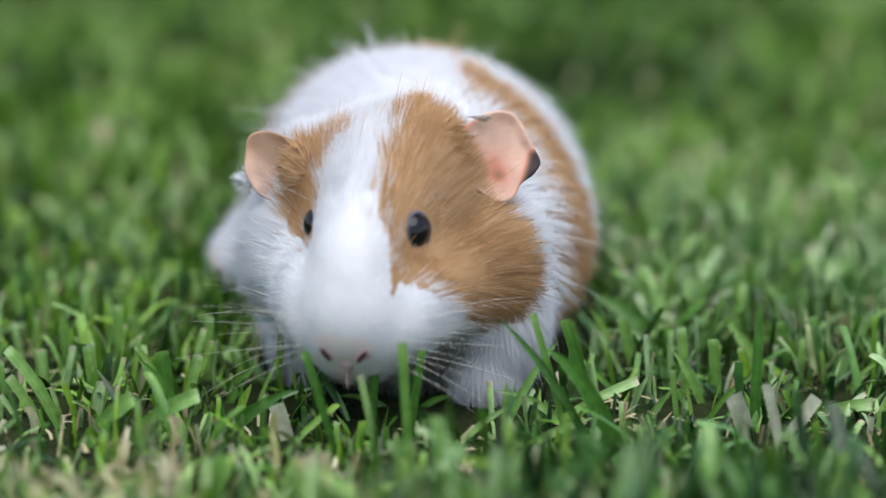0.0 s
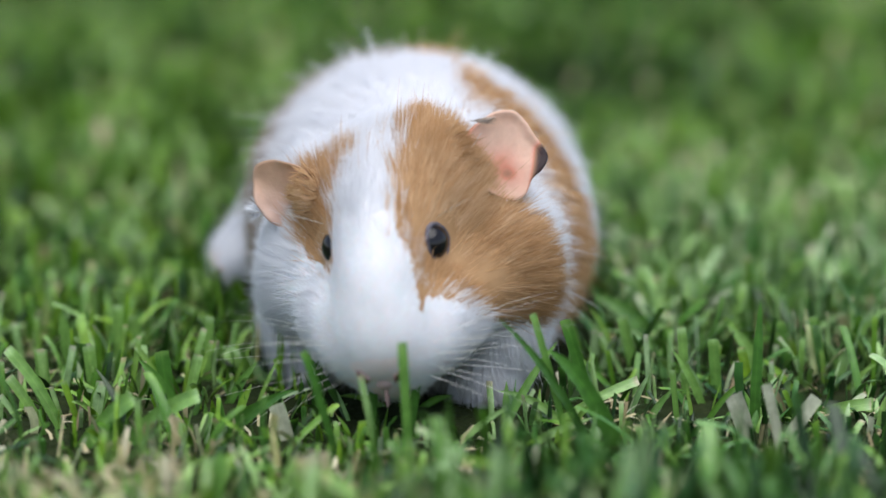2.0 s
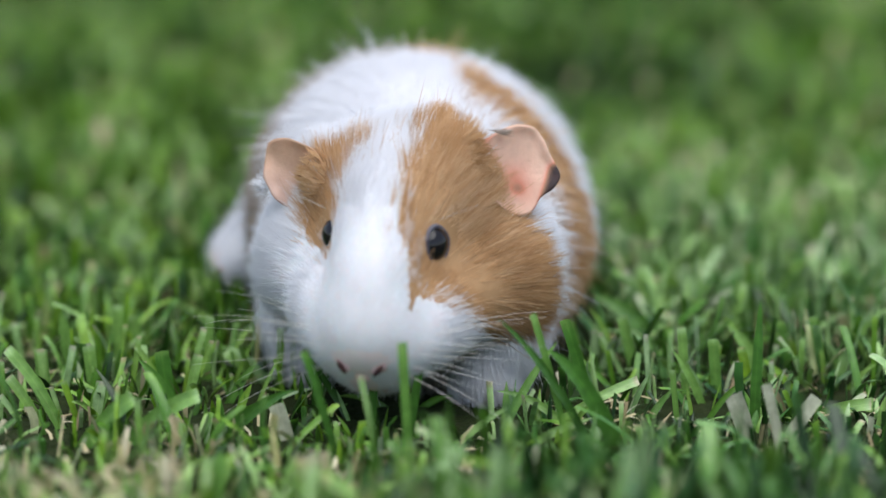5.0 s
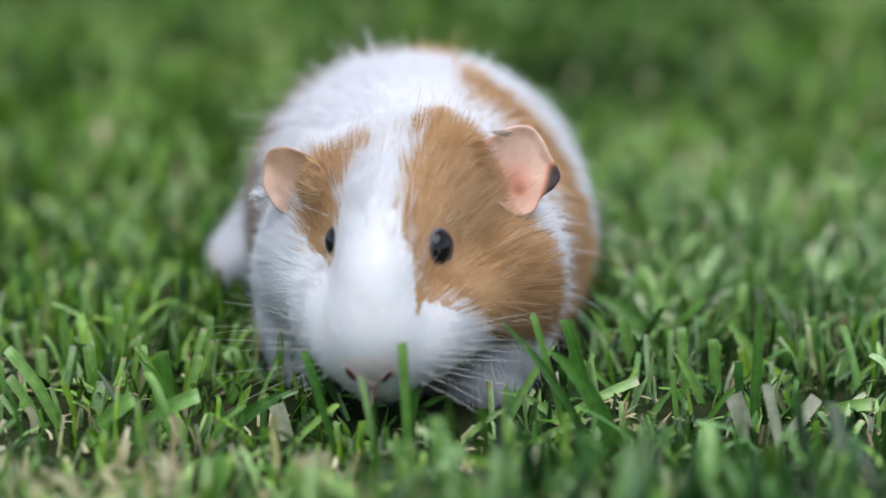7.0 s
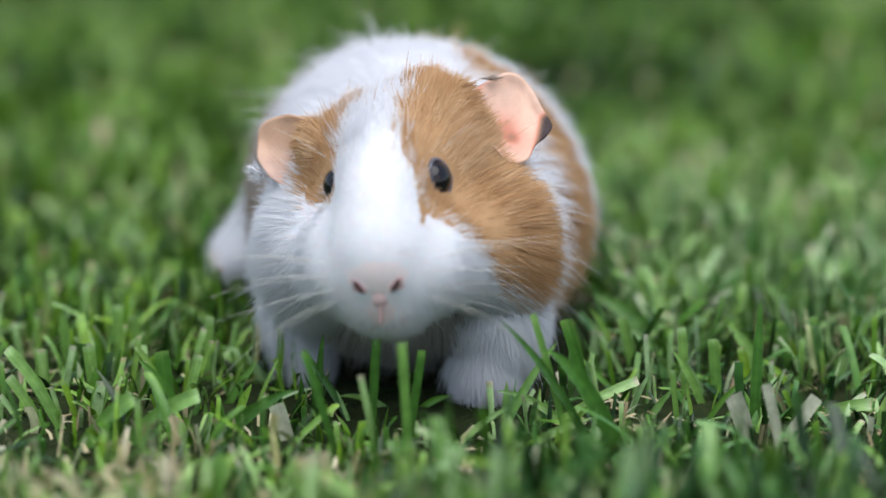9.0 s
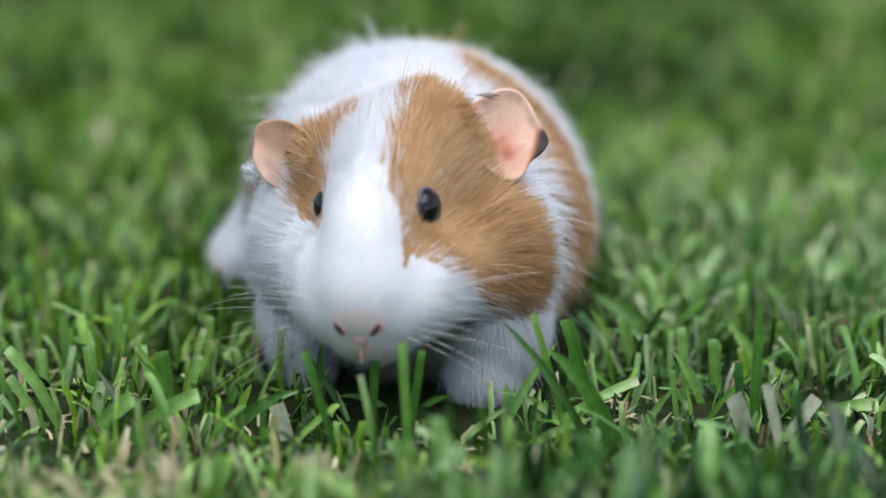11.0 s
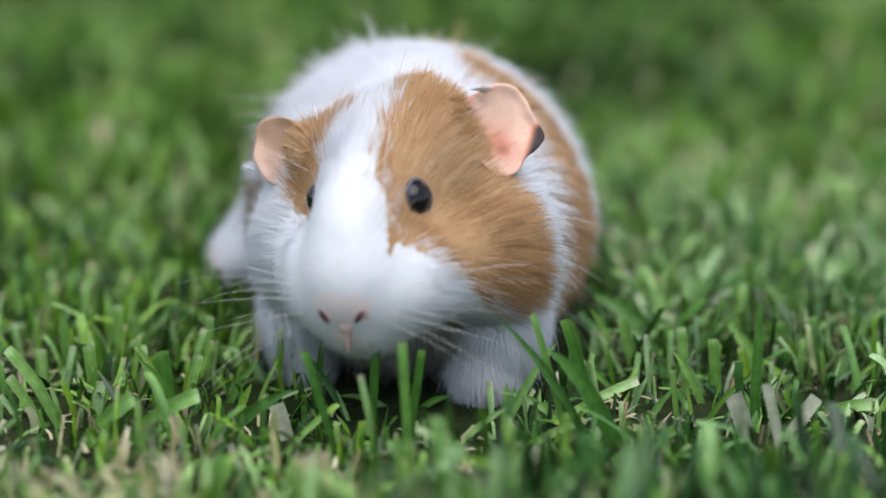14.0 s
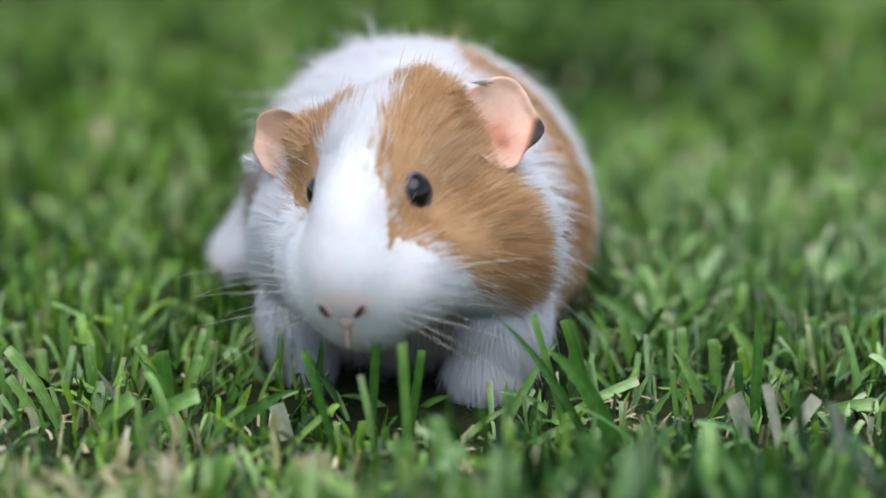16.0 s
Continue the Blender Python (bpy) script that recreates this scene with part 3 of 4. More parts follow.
def tufts(count, x0, x1, y0, y1, seed, spread=0.005, per=6):
    """Roots in tufts, none under the guinea pig; each blade leans away from its tuft's middle."""
    rng = np.random.default_rng(seed)
    m = count // per
    cx, cy = rng.uniform(x0, x1, m), rng.uniform(y0, y1, m)
    ca = rng.uniform(0, 2 * np.pi, m)
    i = rng.integers(0, m, count)
    x, y = cx[i] + rng.normal(0, spread, count), cy[i] + rng.normal(0, spread, count)
    az = np.where(rng.random(count) < 0.6, np.arctan2(y - cy[i], x - cx[i]), ca[i]) + rng.normal(0, 0.5, count)
    # bare gaps of a finger's width between the clumps
    gap = np.sin(x * 210 + 2.2 * np.sin(y * 95 + 1)) * np.sin(y * 170 + 2.0 * np.sin(x * 120)) + 0.5 * np.sin(x * 75 + y * 60 + 1.7)
    near = smooth01(y, -0.09, -0.05) * smooth01(-y, -0.12, -0.05)
    k = (footprint(x, y) > 1.0) & (rng.random(count) > near * (0.42 + 0.5 * smooth01(gap, 0.30, 0.7))) & (rng.random(count) > 0.15 * smooth01(-y, -0.05, 0.0))
    return x[k], y[k], az[k], rng


def tone_map(x, y, rng):
    # behind on the right the grass's sheen is put into a lighter tone
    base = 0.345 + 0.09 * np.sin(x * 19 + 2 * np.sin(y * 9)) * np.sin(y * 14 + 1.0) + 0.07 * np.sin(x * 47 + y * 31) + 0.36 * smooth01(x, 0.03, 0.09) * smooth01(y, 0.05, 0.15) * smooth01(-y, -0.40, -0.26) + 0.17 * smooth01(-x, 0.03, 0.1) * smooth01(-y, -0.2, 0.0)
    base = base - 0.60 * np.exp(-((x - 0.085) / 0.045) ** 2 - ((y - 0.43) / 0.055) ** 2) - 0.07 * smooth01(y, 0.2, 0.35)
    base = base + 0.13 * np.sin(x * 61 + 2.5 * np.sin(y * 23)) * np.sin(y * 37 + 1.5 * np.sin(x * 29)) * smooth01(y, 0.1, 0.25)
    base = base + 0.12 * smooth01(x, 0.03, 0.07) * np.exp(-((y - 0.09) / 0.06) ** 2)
    # shade in the front right grass is put in as darker tone
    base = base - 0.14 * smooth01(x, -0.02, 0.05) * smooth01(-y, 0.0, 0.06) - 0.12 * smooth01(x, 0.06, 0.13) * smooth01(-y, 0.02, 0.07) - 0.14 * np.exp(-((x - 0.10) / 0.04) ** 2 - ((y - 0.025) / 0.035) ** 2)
    t = base + 0.05 * smooth01(y, 0.12, 0.3) + 0.40 * rng.normal(size=len(x))
    dry = 0.03 + 0.62 * np.exp(-((x + 0.13) / 0.08) ** 2 - ((y + 0.09) / 0.06) ** 2)
    dry = dry + 0.05 * smooth01(x, 0.1, 0.17) * smooth01(y, 0.35, 0.45)
    return np.where(rng.random(len(x)) < dry, rng.uniform(0.88, 1.0, len(x)), np.clip(t, 0, 0.82))


def height_map(x, y):
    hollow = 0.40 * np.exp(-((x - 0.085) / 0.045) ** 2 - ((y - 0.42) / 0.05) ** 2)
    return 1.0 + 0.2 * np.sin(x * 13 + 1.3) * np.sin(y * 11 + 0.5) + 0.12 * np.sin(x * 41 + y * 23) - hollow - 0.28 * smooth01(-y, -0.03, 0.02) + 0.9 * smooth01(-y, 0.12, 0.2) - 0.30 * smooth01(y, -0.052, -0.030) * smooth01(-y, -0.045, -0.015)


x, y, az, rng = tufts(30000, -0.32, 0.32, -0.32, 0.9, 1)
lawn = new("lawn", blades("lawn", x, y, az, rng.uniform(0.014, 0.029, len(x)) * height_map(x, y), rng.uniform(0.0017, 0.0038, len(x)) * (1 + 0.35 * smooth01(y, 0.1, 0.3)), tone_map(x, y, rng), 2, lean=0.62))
tagged(lawn, "short mown green lawn grass with dry tips", "grass", kind="stuff")
x, y, az, rng = tufts(4500, -0.22, 0.22, -0.16, 0.30, 7)
# tone lowered: the shade of the gaps is put into these shoots' colour
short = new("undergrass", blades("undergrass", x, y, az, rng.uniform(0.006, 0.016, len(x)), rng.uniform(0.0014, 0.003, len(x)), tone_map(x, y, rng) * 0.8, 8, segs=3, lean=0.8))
tagged(short, "short fine grass shoots between the longer blades", "grass", kind="stuff")
x, y, az, rng = tufts(2400, -0.24, 0.24, -0.20, 0.14, 9, spread=0.02)
straw = new("thatch", blades("thatch", x, y, az, rng.uniform(0.006, 0.018, len(x)), rng.uniform(0.0008, 0.0024, len(x)), rng.uniform(0, 0.9, len(x)), 10, segs=3, mats=(M_STRAW,), lean=1.6))
tagged(straw, "dry straw and clippings lying between the grass", "straw", kind="stuff")
x, y, az, rng = tufts(1000, -0.18, 0.18, -0.075, 0.16, 21, spread=0.008, per=4)
k = ~((np.abs(x + 0.002) < 0.045) & (y < 0.03)) & (footprint(x, y) > 1.25) & (rng.random(len(x)) > 0.7 * smooth01(y, -0.06, -0.03) * smooth01(-y, -0.05, -0.02))
x, y, az = x[k], y[k], np.where(rng.random(len(k)) < 0.7, np.pi * (rng.random(len(k)) < 0.55) + rng.normal(0, 0.55, len(k)), az)[k]
tall = new("tall_grass", blades("tall_grass", x, y, az, rng.uniform(0.018, 0.036, len(x)), rng.uniform(0.0024, 0.0044, len(x)), np.clip(rng.normal(0.38, 0.27, len(x)), 0.0, 0.86), 22, segs=7, lean=1.05))
tagged(tall, "longer broad green grass blades leaning over the lawn", "grass", kind="stuff")
x, y, az, rng = tufts(3000, -0.26, 0.26, -0.30, -0.10, 25, spread=0.008, per=5)
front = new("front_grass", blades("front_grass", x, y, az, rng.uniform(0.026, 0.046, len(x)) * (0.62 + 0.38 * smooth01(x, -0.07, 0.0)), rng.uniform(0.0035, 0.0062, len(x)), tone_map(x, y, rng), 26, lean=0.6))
tagged(front, "taller green grass with dry yellow blades", "grass", kind="stuff")
rng = np.random.default_rng(3)
r, a = 0.3 + 4.2 * rng.random(90000) ** 0.8, rng.uniform(0, 2 * np.pi, 90000)
x, y, az = r * np.cos(a), 0.25 + r * np.sin(a), rng.uniform(0, 2 * np.pi, 90000)
k = ((np.abs(x) > 0.32) | (y < -0.32) | (y > 0.9)) & (np.hypot(x, y + 1.34) > 0.12)
x, y, az = x[k], y[k], az[k]
far = new("far_lawn", blades("far_lawn", x, y, az, rng.uniform(0.02, 0.04, len(x)), rng.uniform(0.004, 0.009, len(x)), tone_map(x, y, rng), 4, segs=2, fold=False))
tagged(far, "short green lawn grass round about", "grass", kind="stuff")


def grass_blade(x, y, tx, ty, tz, width, tone, cut, bow, hue=0.6):
    """One blade from its root to its tip; bow bends it upwards on the way."""
    segs = 8
    hue = 1.0 if tone > 0.9 else hue
    a, c = Vector((x, y, -0.002)), Vector((tx, ty, tz))
    run = c - a
    mid = a + run * 0.5 + Vector((-run.x * 0.3 * bow, 0, run.length * abs(bow) * 0.55 + 0.1 * abs(run.x)))
    verts, tones, faces = [], [], []
    for s in range(segs + 1):
        u = s / segs
        p = a * (1 - u) ** 2 + mid * 2 * u * (1 - u) + c * u * u
        d = ((mid - a) * (1 - u) + (c - mid) * u).normalized()
        view = Vector((0.25 * math.sin(x * 900), -1, 0.45 + 0.3 * math.sin(y * 700 + x * 300))).normalized()
        side = d.cross(view).normalized()
        nrm = side.cross(d)
        w = width * (0.75 + 0.45 * u - 0.25 * u * u) * ((1 - 0.08 * u) if cut else (1 - u ** 3.0) + 0.05)
        verts += [p - side * w / 2 + nrm * w * 0.14, p - nrm * w * 0.05, p + side * w / 2 + nrm * w * 0.14]
        t = min(1.0, tone + (0.14 * u if tone < 0.8 else 0.0) + (0.25 * max(0, u - 0.88) * 8 if cut else 0.0))
        tones += [t, t + 0.05, t]
        if s:
            o = 3 * s
            faces += [(o - 3, o - 2, o + 1, o), (o - 2, o - 1, o + 2, o + 1)]
    ob = new("grass_blade", mesh_from("grass_blade", verts, faces, [M_GRASS], None, tones, rib=[0.0, 1.0, 0.0] * (segs + 1), hue=[hue] * len(verts)))
    kind = "pale dry flat grass blade" if tone > 0.9 else ("cut green grass blade with a square tip" if cut else "pointed green grass blade among the lawn")
    return tagged(ob, kind, "grass blade", "grass blades round the guinea pig")


for row in ((0.0602, -0.0316, 0.0353, -0.0356, 0.0364, 0.0066, 0.22, 0, 0.25),
            (0.0515, -0.0333, 0.0192, -0.0313, 0.0455, 0.0034, 0.10, 0, 0.15),
            (0.0430, -0.0258, 0.0305, -0.0258, 0.0457, 0.0029, 0.35, 1, 0.05),
            (-0.0115, -0.0490, -0.0139, -0.0490, 0.0432, 0.0038, 0.36, 1, 0.05),
            (-0.0222, -0.0490, -0.0278, -0.0490, 0.0316, 0.0026, 0.66, 1, 0.15),
            (0.0447, -0.0141, 0.0185, -0.0081, 0.0119, 0.0032, 0.55, 0, 0.25),
            (0.0397, -0.0041, 0.0683, -0.0001, 0.0129, 0.0039, 0.60, 1, 0.00),
            (0.0204, -0.0141, 0.0395, -0.0111, 0.0307, 0.0034, 0.45, 0, 0.10),
            (0.1155, 0.0409, 0.1022, 0.0409, 0.0201, 0.0054, 0.55, 0, 0.20),
            (0.1078, -0.0141, 0.1095, -0.0101, 0.0460, 0.0044, 0.18, 0, -0.10)):
    grass_blade(*row)
for row in ((0.1278, -0.0005, 0.1494, -0.0055, 0.0060, 0.0049, 0.55, 1, 0.05),
            (0.1173, -0.0276, 0.1284, -0.0256, 0.0155, 0.0054, 0.97, 1, 0.00),
            (0.1052, -0.0258, 0.0991, -0.0288, 0.0174, 0.0073, 0.99, 1, 0.10),
            (0.1157, -0.0402, 0.1098, -0.0382, 0.0247, 0.0039, 0.97, 1, 0.10),
            (-0.1104, -0.0299, -0.0835, -0.0299, 0.0178, 0.0059, 0.42, 1, 0.15),
            (-0.1246, -0.0333, -0.1057, -0.0333, 0.0181, 0.0064, 0.40, 1, 0.10),
            (-0.1227, -0.0052, -0.1181, -0.0052, 0.0138, 0.0059, 0.50, 1, 0.00),
            (-0.1407, 0.0190, -0.1423, 0.0190, 0.0182, 0.0054, 0.45, 1, 0.00),
            (-0.1235, 0.0190, -0.1255, 0.0190, 0.0195, 0.0049, 0.50, 1, 0.00),
            (-0.1317, -0.0141, -0.1505, -0.0141, 0.0292, 0.0044, 0.48, 1, 0.15)):
    grass_blade(*row)
for row in ((-0.0926, 0.0056, -0.1067, 0.0056, 0.0189, 0.0049, 0.30, 0, 0.10),
            (-0.0966, 0.0129, -0.0993, 0.0129, 0.0194, 0.0059, 0.22, 1, 0.00),
            (-0.0906, 0.0129, -0.0860, 0.0129, 0.0182, 0.0039, 0.55, 1, 0.00),
            (-0.1285, 0.1316, -0.1445, 0.1316, 0.0152, 0.0037, 0.70, 0, 0.10),
            (0.0824, 0.0766, 0.0554, 0.0826, 0.0181, 0.0073, 0.33, 0, 0.15),
            (0.0852, 0.0819, 0.1069, 0.0859, 0.0197, 0.0032, 0.95, 0, -0.20),
            (0.0855, 0.1140, 0.0735, 0.1140, 0.0197, 0.0049, 0.50, 1, 0.00),
            (-0.0529, -0.0258, -0.0574, -0.0258, 0.0131, 0.0059, 0.98, 1, 0.00),
            (0.0543, -0.0082, 0.0422, -0.0082, 0.0380, 0.0044, 0.20, 1, 0.00),
            (-0.0251, -0.0258, -0.0228, -0.0258, 0.0368, 0.0036, 0.12, 1, 0.00),
            (-0.0353, -0.0470, -0.0468, -0.0470, 0.0394, 0.0032, 0.14, 1, 0.05)):
    grass_blade(*row)
for row in ((-0.0121, -0.0258, -0.0073, -0.0258, 0.0327, 0.0034, 0.15, 1, 0.00),
            (0.0695, 0.0441, 0.0642, 0.0441, 0.0223, 0.0044, 0.45, 1, 0.10),
            (0.0749, 0.0504, 0.0743, 0.0504, 0.0138, 0.0032, 0.60, 1, 0.00),
            (0.0864, 0.0190, 0.0840, 0.0190, 0.0262, 0.0039, 0.50, 1, 0.10),
            (0.0920, 0.0129, 0.0808, 0.0129, 0.0198, 0.0034, 0.50, 0, 0.20),
            (0.0974, 0.0190, 0.0955, 0.0190, 0.0220, 0.0044, 0.40, 1, 0.00),
            (0.1372, 0.0377, 0.1326, 0.0377, 0.0243, 0.0039, 0.35, 1, 0.00),
            (0.1466, 0.0504, 0.1585, 0.0504, 0.0138, 0.0039, 0.62, 1, 0.10),
            (0.1261, 0.0504, 0.1216, 0.0504, 0.0181, 0.0034, 0.30, 1, 0.00),
            (0.1414, 0.0504, 0.1563, 0.0504, 0.0202, 0.0034, 0.50, 0, 0.10)):
    grass_blade(*row)
for row in ((-0.1082, 0.0634, -0.1136, 0.0634, 0.0160, 0.0049, 0.45, 1, 0.00),
            (-0.1175, 0.0504, -0.1174, 0.0504, 0.0245, 0.0044, 0.48, 1, 0.00),
            (-0.1339, 0.0504, -0.1378, 0.0504, 0.0224, 0.0064, 0.45, 0, 0.10),
            (-0.1535, 0.0832, -0.1590, 0.0832, 0.0271, 0.0039, 0.50, 0, 0.10),
            (-0.0767, 0.0129, -0.0655, 0.0129, 0.0156, 0.0034, 0.35, 0, 0.10),
            (-0.0850, 0.0377, -0.0833, 0.0377, 0.0243, 0.0039, 0.50, 1, 0.00),
            (-0.0768, -0.0229, -0.0513, -0.0229, 0.0174, 0.0049, 0.15, 0, 0.15),
            (-0.0451, -0.0023, -0.0417, -0.0023, 0.0311, 0.0034, 0.10, 0, 0.00),
            (-0.0324, -0.0023, -0.0490, -0.0023, 0.0257, 0.0029, 0.10, 0, 0.00),
            (0.0283, -0.0287, 0.0516, -0.0287, 0.0092, 0.0034, 0.60, 0, 0.00)):
    grass_blade(*row)
for row in ((0.0031, -0.0287, 0.0225, -0.0287, 0.0133, 0.0029, 0.65, 0, 0.00),
            (0.0537, -0.0515, 0.0699, -0.0515, 0.0054, 0.0039, 0.75, 1, 0.00),
            (-0.0637, 0.0377, -0.0779, 0.0397, 0.0105, 0.0054, 0.50, 1, 0.00),
            (0.0899, -0.0052, 0.0698, -0.0542, 0.0060, 0.0044, 0.45, 0, 0.20)):
    grass_blade(*row)

for row in ((-0.1406, 0.0185, -0.1422, 0.0185, 0.0184, 0.0034, 0.62, 1, 0.00, 0.45),
            (-0.1480, 0.0371, -0.1559, 0.0371, 0.0124, 0.0037, 0.72, 1, -0.10, 0.90),
            (-0.1529, 0.0594, -0.1561, 0.0594, 0.0147, 0.0027, 0.62, 1, 0.00, 0.80),
            (-0.1467, 0.0594, -0.1478, 0.0594, 0.0173, 0.0023, 0.55, 1, 0.00, 0.40),
            (-0.1301, 0.0777, -0.1397, 0.0777, 0.0123, 0.0046, 0.50, 1, 0.00, 0.90),
            (-0.1269, 0.0777, -0.1350, 0.0777, 0.0103, 0.0029, 0.55, 0, 0.00, 0.50),
            (-0.1350, 0.0215, -0.1309, 0.0215, 0.0186, 0.0028, 0.68, 1, 0.00, 0.90),
            (-0.1243, 0.0277, -0.1267, 0.0277, 0.0174, 0.0030, 0.66, 1, 0.00, 1.00),
            (-0.1217, -0.0056, -0.1188, -0.0056, 0.0146, 0.0043, 0.72, 1, 0.00, 0.90)):
    grass_blade(*row)
for row in ((-0.1228, 0.0339, -0.1235, 0.0339, 0.0202, 0.0028, 0.30, 1, 0.00, 0.20),
            (-0.1175, 0.0371, -0.1136, 0.0371, 0.0214, 0.0018, 0.60, 1, 0.00, 0.10),
            (-0.1111, 0.0185, -0.1074, 0.0185, 0.0232, 0.0022, 0.58, 1, 0.00, 0.30),
            (-0.1101, 0.0215, -0.1054, 0.0215, 0.0127, 0.0032, 0.62, 0, 0.10, 0.60),
            (-0.0951, 0.0185, -0.1087, 0.0185, 0.0196, 0.0022, 0.55, 1, -0.05, 0.40),
            (-0.0936, 0.0203, -0.1019, 0.0203, 0.0157, 0.0052, 0.22, 1, 0.00, 0.20),
            (-0.0920, 0.0215, -0.0902, 0.0215, 0.0144, 0.0018, 0.60, 1, 0.00, 0.00),
            (-0.0916, 0.0277, -0.0848, 0.0277, 0.0229, 0.0026, 0.60, 1, 0.05, 0.50),
            (-0.0892, 0.0215, -0.0818, 0.0215, 0.0205, 0.0020, 0.62, 1, 0.10, 0.10)):
    grass_blade(*row)
for row in ((-0.1103, 0.0777, -0.1080, 0.0777, 0.0103, 0.0029, 0.55, 1, 0.00, 0.10),
            (-0.1009, 0.0093, -0.1022, 0.0093, 0.0105, 0.0020, 0.68, 0, 0.00, 1.00),
            (-0.1271, -0.0056, -0.1322, -0.0056, 0.0146, 0.0026, 0.50, 1, -0.10, 0.10),
            (-0.1335, 0.0003, -0.1372, 0.0003, 0.0105, 0.0020, 0.70, 1, -0.10, 0.50),
            (-0.1384, -0.0115, -0.1506, -0.0115, 0.0181, 0.0039, 0.55, 1, -0.10, 0.50),
            (-0.1468, -0.0056, -0.1544, -0.0056, 0.0094, 0.0024, 0.66, 1, 0.00, 0.80),
            (-0.1322, -0.0145, -0.1444, -0.0145, 0.0191, 0.0024, 0.60, 0, -0.10, 0.70),
            (-0.1271, 0.0185, -0.1292, 0.0185, 0.0137, 0.0032, 0.78, 0, 0.10, 1.00),
            (-0.1185, 0.0497, -0.1234, 0.0497, 0.0097, 0.0018, 0.50, 1, 0.00, 0.20)):
    grass_blade(*row)
for row in ((-0.1547, 0.0093, -0.1551, 0.0093, 0.0168, 0.0022, 0.50, 1, 0.00, 0.60),
            (-0.0621, 0.0365, -0.0761, 0.0365, 0.0133, 0.0045, 0.62, 0, -0.10, 1.00),
            (-0.0729, 0.0594, -0.0744, 0.0594, 0.0113, 0.0021, 0.60, 0, 0.00, 1.00),
            (-0.0808, 0.0594, -0.0801, 0.0594, 0.0173, 0.0016, 0.50, 0, 0.00, 0.50),
            (-0.0754, 0.0339, -0.0674, 0.0339, 0.0171, 0.0018, 0.55, 0, 0.10, 0.30),
            (-0.0658, 0.0142, -0.0576, 0.0142, 0.0169, 0.0016, 0.60, 0, 0.10, 0.40),
            (-0.0583, 0.0277, -0.0576, 0.0277, 0.0233, 0.0028, 0.35, 1, 0.00, 0.10),
            (-0.0537, 0.0277, -0.0527, 0.0277, 0.0181, 0.0030, 0.33, 1, 0.00, 0.10),
            (-0.0429, 0.0529, -0.0524, 0.0529, 0.0082, 0.0018, 0.10, 0, -0.20, 0.20)):
    grass_blade(*row)
for row in ((-0.0440, 0.0215, -0.0399, 0.0215, 0.0095, 0.0016, 0.05, 0, 0.00, 0.30),
            (-0.0758, -0.0056, -0.0560, -0.0056, 0.0063, 0.0043, 0.20, 0, 0.20, 0.20),
            (-0.0637, 0.0124, -0.0427, 0.0124, 0.0061, 0.0012, 0.75, 0, 0.10, 1.00),
            (-0.0324, -0.0056, -0.0372, -0.0056, 0.0115, 0.0016, 0.60, 0, -0.10, 0.90),
            (-0.0723, 0.0033, -0.0671, 0.0033, 0.0105, 0.0032, 0.50, 0, 0.10, 0.20),
            (-0.0187, 0.0093, -0.0367, 0.0093, 0.0040, 0.0028, 0.40, 0, 0.20, 0.30),
            (-0.0088, 0.0093, 0.0032, 0.0093, 0.0040, 0.0028, 0.25, 0, 0.20, 0.20),
            (0.0516, 0.0497, 0.0457, 0.0497, 0.0183, 0.0033, 0.32, 1, 0.00, 0.50),
            (0.0554, 0.0529, 0.0548, 0.0529, 0.0140, 0.0029, 0.66, 1, 0.00, 1.00)):
    grass_blade(*row)
for row in ((0.0660, 0.0415, 0.0564, 0.0415, 0.0167, 0.0022, 0.66, 1, -0.10, 0.80),
            (0.0692, 0.0594, 0.0639, 0.0594, 0.0108, 0.0021, 0.60, 0, 0.00, 1.00),
            (0.0570, 0.0529, 0.0647, 0.0529, 0.0082, 0.0029, 0.68, 0, 0.10, 1.00),
            (0.0836, 0.0594, 0.0649, 0.0594, 0.0141, 0.0019, 0.66, 0, -0.15, 0.90),
            (0.0734, 0.0185, 0.0716, 0.0185, 0.0238, 0.0020, 0.72, 1, 0.00, 1.00),
            (0.0819, 0.0277, 0.0800, 0.0277, 0.0170, 0.0020, 0.60, 0, 0.00, 0.80),
            (0.0784, 0.0185, 0.0901, 0.0185, 0.0196, 0.0012, 0.68, 0, 0.00, 1.00),
            (0.0936, 0.0215, 0.0844, 0.0215, 0.0144, 0.0028, 0.62, 0, -0.10, 1.00),
            (0.0950, 0.0277, 0.0981, 0.0277, 0.0170, 0.0028, 0.50, 1, 0.00, 0.10)):
    grass_blade(*row)
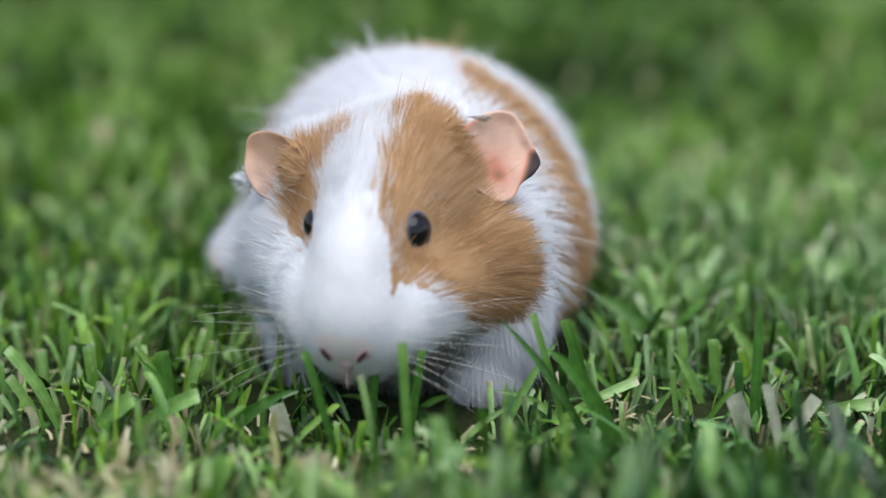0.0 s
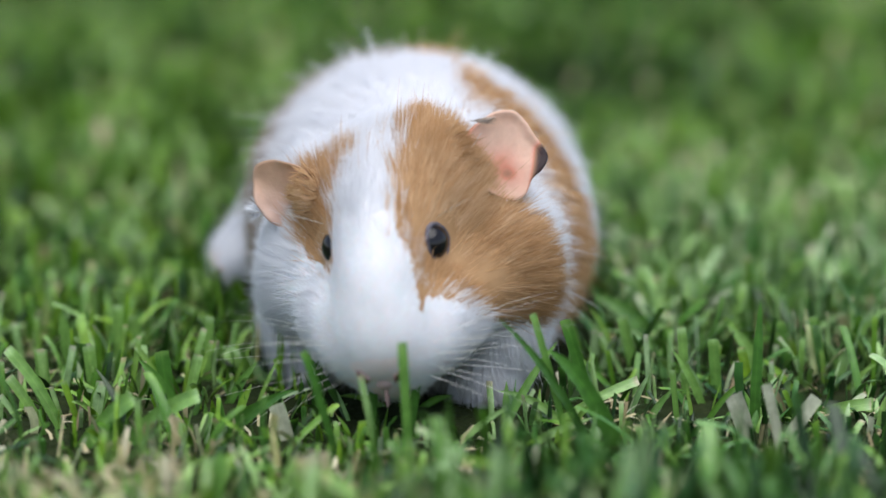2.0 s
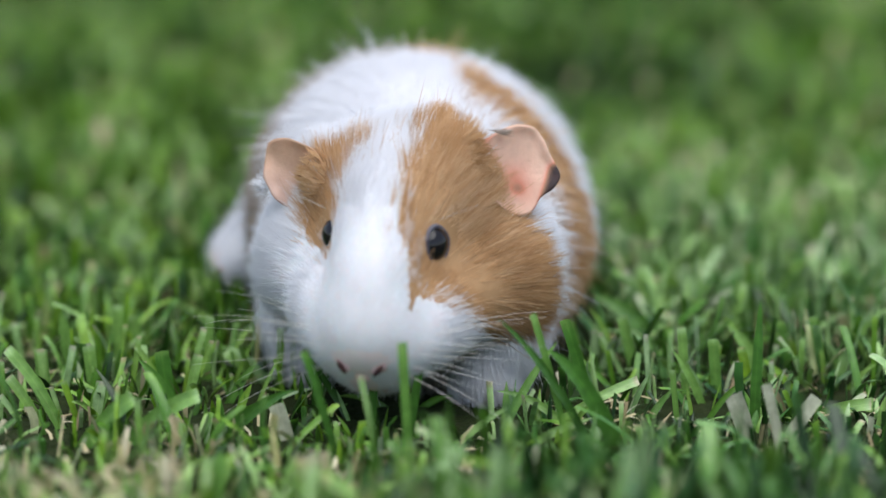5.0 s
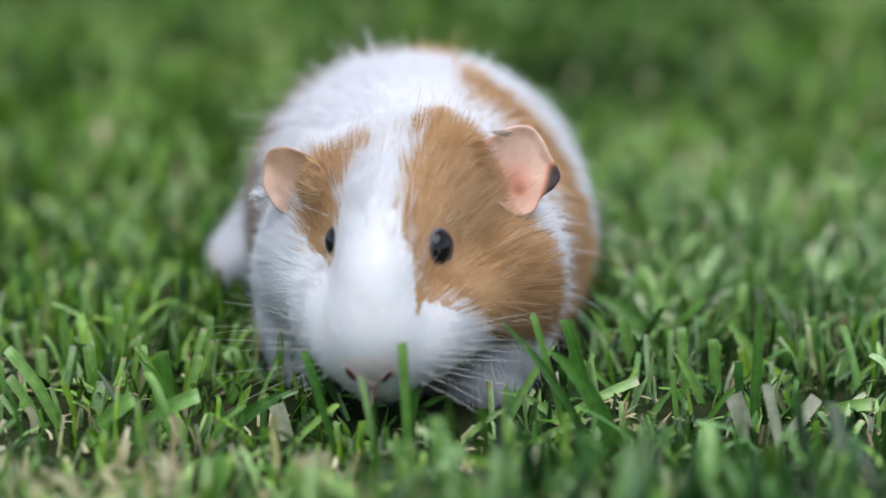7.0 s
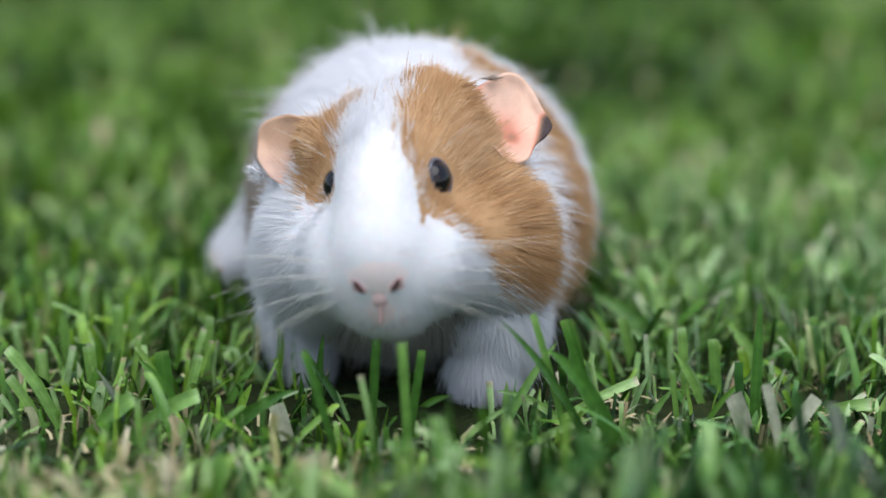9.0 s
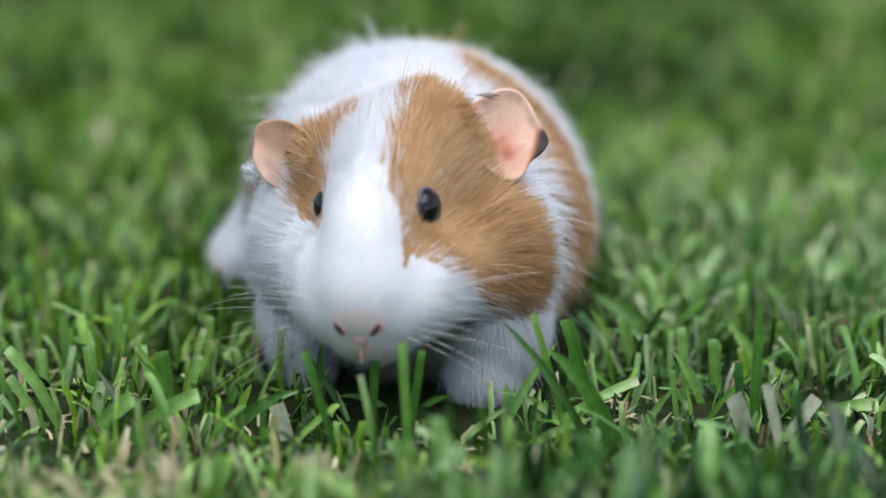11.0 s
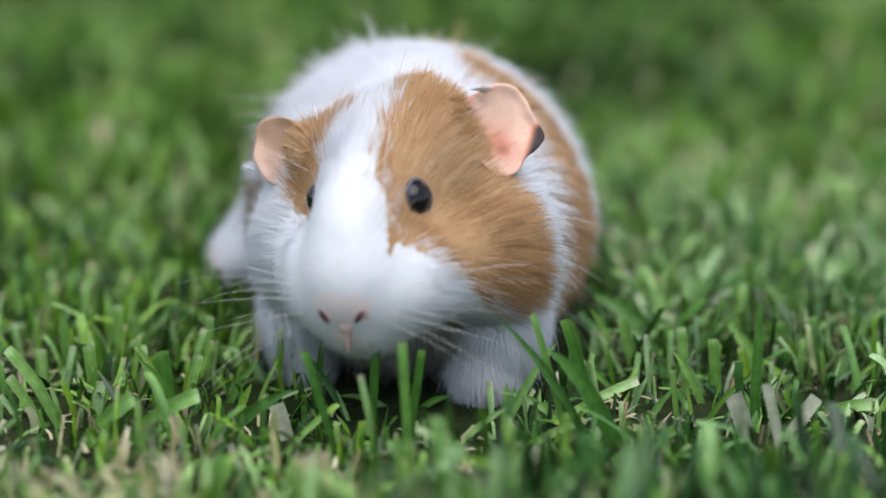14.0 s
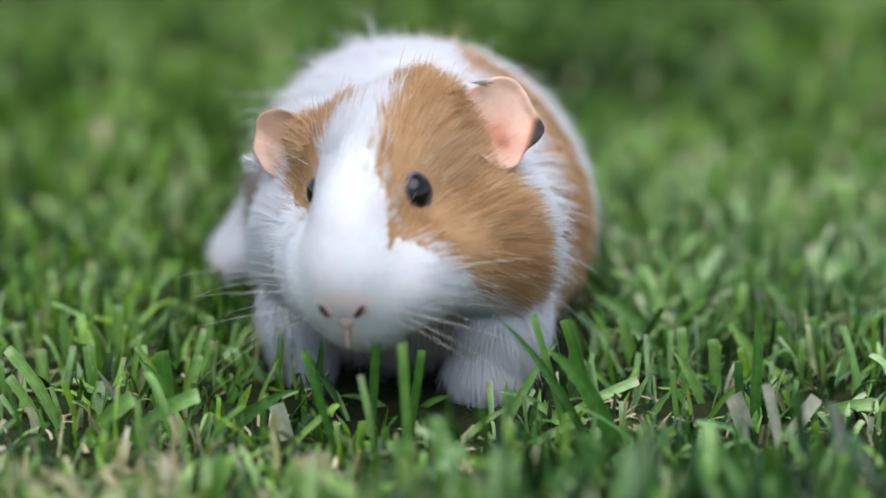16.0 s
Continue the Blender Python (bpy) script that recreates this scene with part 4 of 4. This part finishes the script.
for row in ((0.1156, 0.0594, 0.1018, 0.0594, 0.0173, 0.0031, 0.58, 0, -0.05, 0.05),
            (0.1102, 0.0277, 0.1062, 0.0277, 0.0159, 0.0036, 0.55, 1, 0.00, 0.00),
            (0.1172, 0.0724, 0.1080, 0.0724, 0.0109, 0.0019, 0.30, 0, 0.00, 0.50),
            (0.1253, 0.0529, 0.1161, 0.0529, 0.0194, 0.0021, 0.35, 0, 0.00, 0.50),
            (0.1251, 0.0757, 0.1197, 0.0757, 0.0098, 0.0013, 0.60, 0, 0.00, 0.20),
            (0.1263, 0.0277, 0.1139, 0.0277, 0.0117, 0.0028, 0.50, 0, -0.10, 0.10),
            (0.1310, 0.0594, 0.1263, 0.0594, 0.0087, 0.0025, 0.58, 1, 0.00, 0.00),
            (0.1346, 0.0529, 0.1292, 0.0529, 0.0076, 0.0019, 0.66, 0, 0.00, 0.70),
            (0.1353, 0.0497, 0.1329, 0.0497, 0.0140, 0.0027, 0.55, 1, 0.00, 0.15)):
    grass_blade(*row)
for row in ((0.1384, 0.0277, 0.1450, 0.0277, 0.0149, 0.0044, 0.60, 1, 0.15, 0.60),
            (0.1370, 0.0339, 0.1349, 0.0339, 0.0171, 0.0018, 0.60, 1, 0.00, 0.20),
            (0.1435, 0.0277, 0.1552, 0.0277, 0.0106, 0.0022, 0.60, 0, 0.15, 0.30),
            (0.1535, 0.0277, 0.1533, 0.0277, 0.0276, 0.0022, 0.35, 1, 0.00, 0.20),
            (0.1557, 0.0594, 0.1504, 0.0594, 0.0076, 0.0025, 0.45, 1, 0.00, 0.60),
            (0.0555, 0.0215, 0.0469, 0.0215, 0.0110, 0.0020, 0.84, 1, 0.00, 0.80),
            (0.0921, -0.0027, 0.1076, -0.0027, 0.0150, 0.0024, 0.35, 0, 0.20, 0.40),
            (0.0646, 0.0003, 0.0723, 0.0003, 0.0157, 0.0024, 0.60, 0, 0.10, 1.00),
            (0.0635, 0.0215, 0.0493, 0.0215, 0.0127, 0.0024, 0.30, 1, 0.00, 0.40)):
    grass_blade(*row)
for row in ((0.0617, 0.0277, 0.0585, 0.0277, 0.0149, 0.0020, 0.30, 1, 0.00, 0.20),
            (0.0714, -0.0027, 0.0801, -0.0027, 0.0104, 0.0028, 0.40, 0, 0.10, 0.70),
            (0.0819, -0.0086, 0.0796, -0.0086, 0.0197, 0.0024, 0.45, 1, 0.00, 0.60),
            (0.0874, 0.0003, 0.0852, 0.0003, 0.0115, 0.0016, 0.60, 0, 0.00, 0.20),
            (0.1178, 0.0215, 0.1164, 0.0215, 0.0127, 0.0020, 0.70, 1, 0.00, 1.00),
            (0.1243, -0.0086, 0.1186, -0.0086, 0.0125, 0.0020, 0.35, 1, 0.00, 0.20),
            (0.1475, 0.0594, 0.1492, 0.0594, 0.0108, 0.0021, 0.50, 1, 0.00, 0.10),
            (0.1609, 0.0594, 0.1523, 0.0594, 0.0119, 0.0017, 0.60, 0, 0.00, 0.30),
            (0.0791, 0.0924, 0.0842, 0.0924, 0.0099, 0.0034, 0.50, 0, 0.00, 0.10)):
    grass_blade(*row)
for row in ((0.1081, 0.0857, 0.1058, 0.0857, 0.0121, 0.0027, 0.60, 0, 0.00, 0.90),
            (0.1368, 0.1026, 0.1344, 0.1026, 0.0100, 0.0025, 0.60, 1, 0.00, 0.80)):
    grass_blade(*row)


# ---- motion ----
def motions():
    # seconds, place of the head, tilt, lean and turn
    rows = [(0, -0.0240, -0.0027, 0.0659, 4.6, 0.7, -11.6), (0.5, -0.0237, -0.0029, 0.0699, 4.5, -3.0, -9.9),
            (1, -0.0169, -0.0047, 0.0732, -4.6, -5.8, 4.4), (1.5, -0.0168, -0.0044, 0.0666, -8.2, -0.7, 2.6),
            (2, -0.0175, -0.0045, 0.0613, 8.1, -5.8, -8.6), (2.5, -0.0174, -0.0056, 0.0614, 12.8, 5.3, -10.0),
            (3, -0.0182, -0.0027, 0.0607, 12.1, 8.8, -8.6), (3.5, -0.0181, -0.0025, 0.0642, 6.9, 7.3, -13.3),
            (4, -0.0185, -0.0038, 0.0644, 5.9, 1.8, -12.2), (6.5, -0.0162, -0.0053, 0.0600, 7.2, 3.4, -11.1),
            (7, -0.0168, -0.0060, 0.0614, 6.7, 0.8, -10.0), (7.5, -0.0171, -0.0062, 0.0599, 7.0, 1.0, -9.8)]
    rows += [(8, -0.0175, -0.0063, 0.0624, 3.6, -0.8, -9.2), (8.5, -0.0183, -0.0043, 0.0664, -1.0, -1.9, -9.8),
             (9, -0.0175, -0.0015, 0.0762, -14.0, -4.9, -6.1), (11.5, -0.0210, -0.0040, 0.0710, 1.6, -1.5, -12.4),
             (12, -0.0218, -0.0044, 0.0663, 2.9, -3.6, -13.1), (12.5, -0.0235, -0.0017, 0.0532, 11.1, -2.2, -10.8),
             (13, -0.0202, -0.0058, 0.0588, 11.2, -1.9, -14.1), (13.5, -0.0207, -0.0025, 0.0727, -1.9, -3.4, -16.5),
             (14, -0.0217, -0.0035, 0.0735, -4.4, -4.2, -16.1), (14.5, -0.0217, -0.0025, 0.0748, -2.8, -4.5, -16.3),
             (15, -0.0222, -0.0028, 0.0746, -3.8, -3.8, -16.1), (15.5, -0.0219, -0.0022, 0.0751, -3.9, -3.6, -16.7),
             (16, -0.0217, -0.0021, 0.0757, -3.3, -3.9, -16.2)]
    walk(head, [(t, pose(x, y, z, rx, ry, rz)) for t, x, y, z, rx, ry, rz in rows])
    # the shoulders rise and sink a little with the head
    hip = pose(-0.006, 0.16, 0.03)
    walk(torso, [(r[0], hip @ pose(0, 0, 0, -6.0 * (max(r[3], 0.058) - 0.0605) / 0.0155) @ hip.inverted()) for r in rows])


motions()
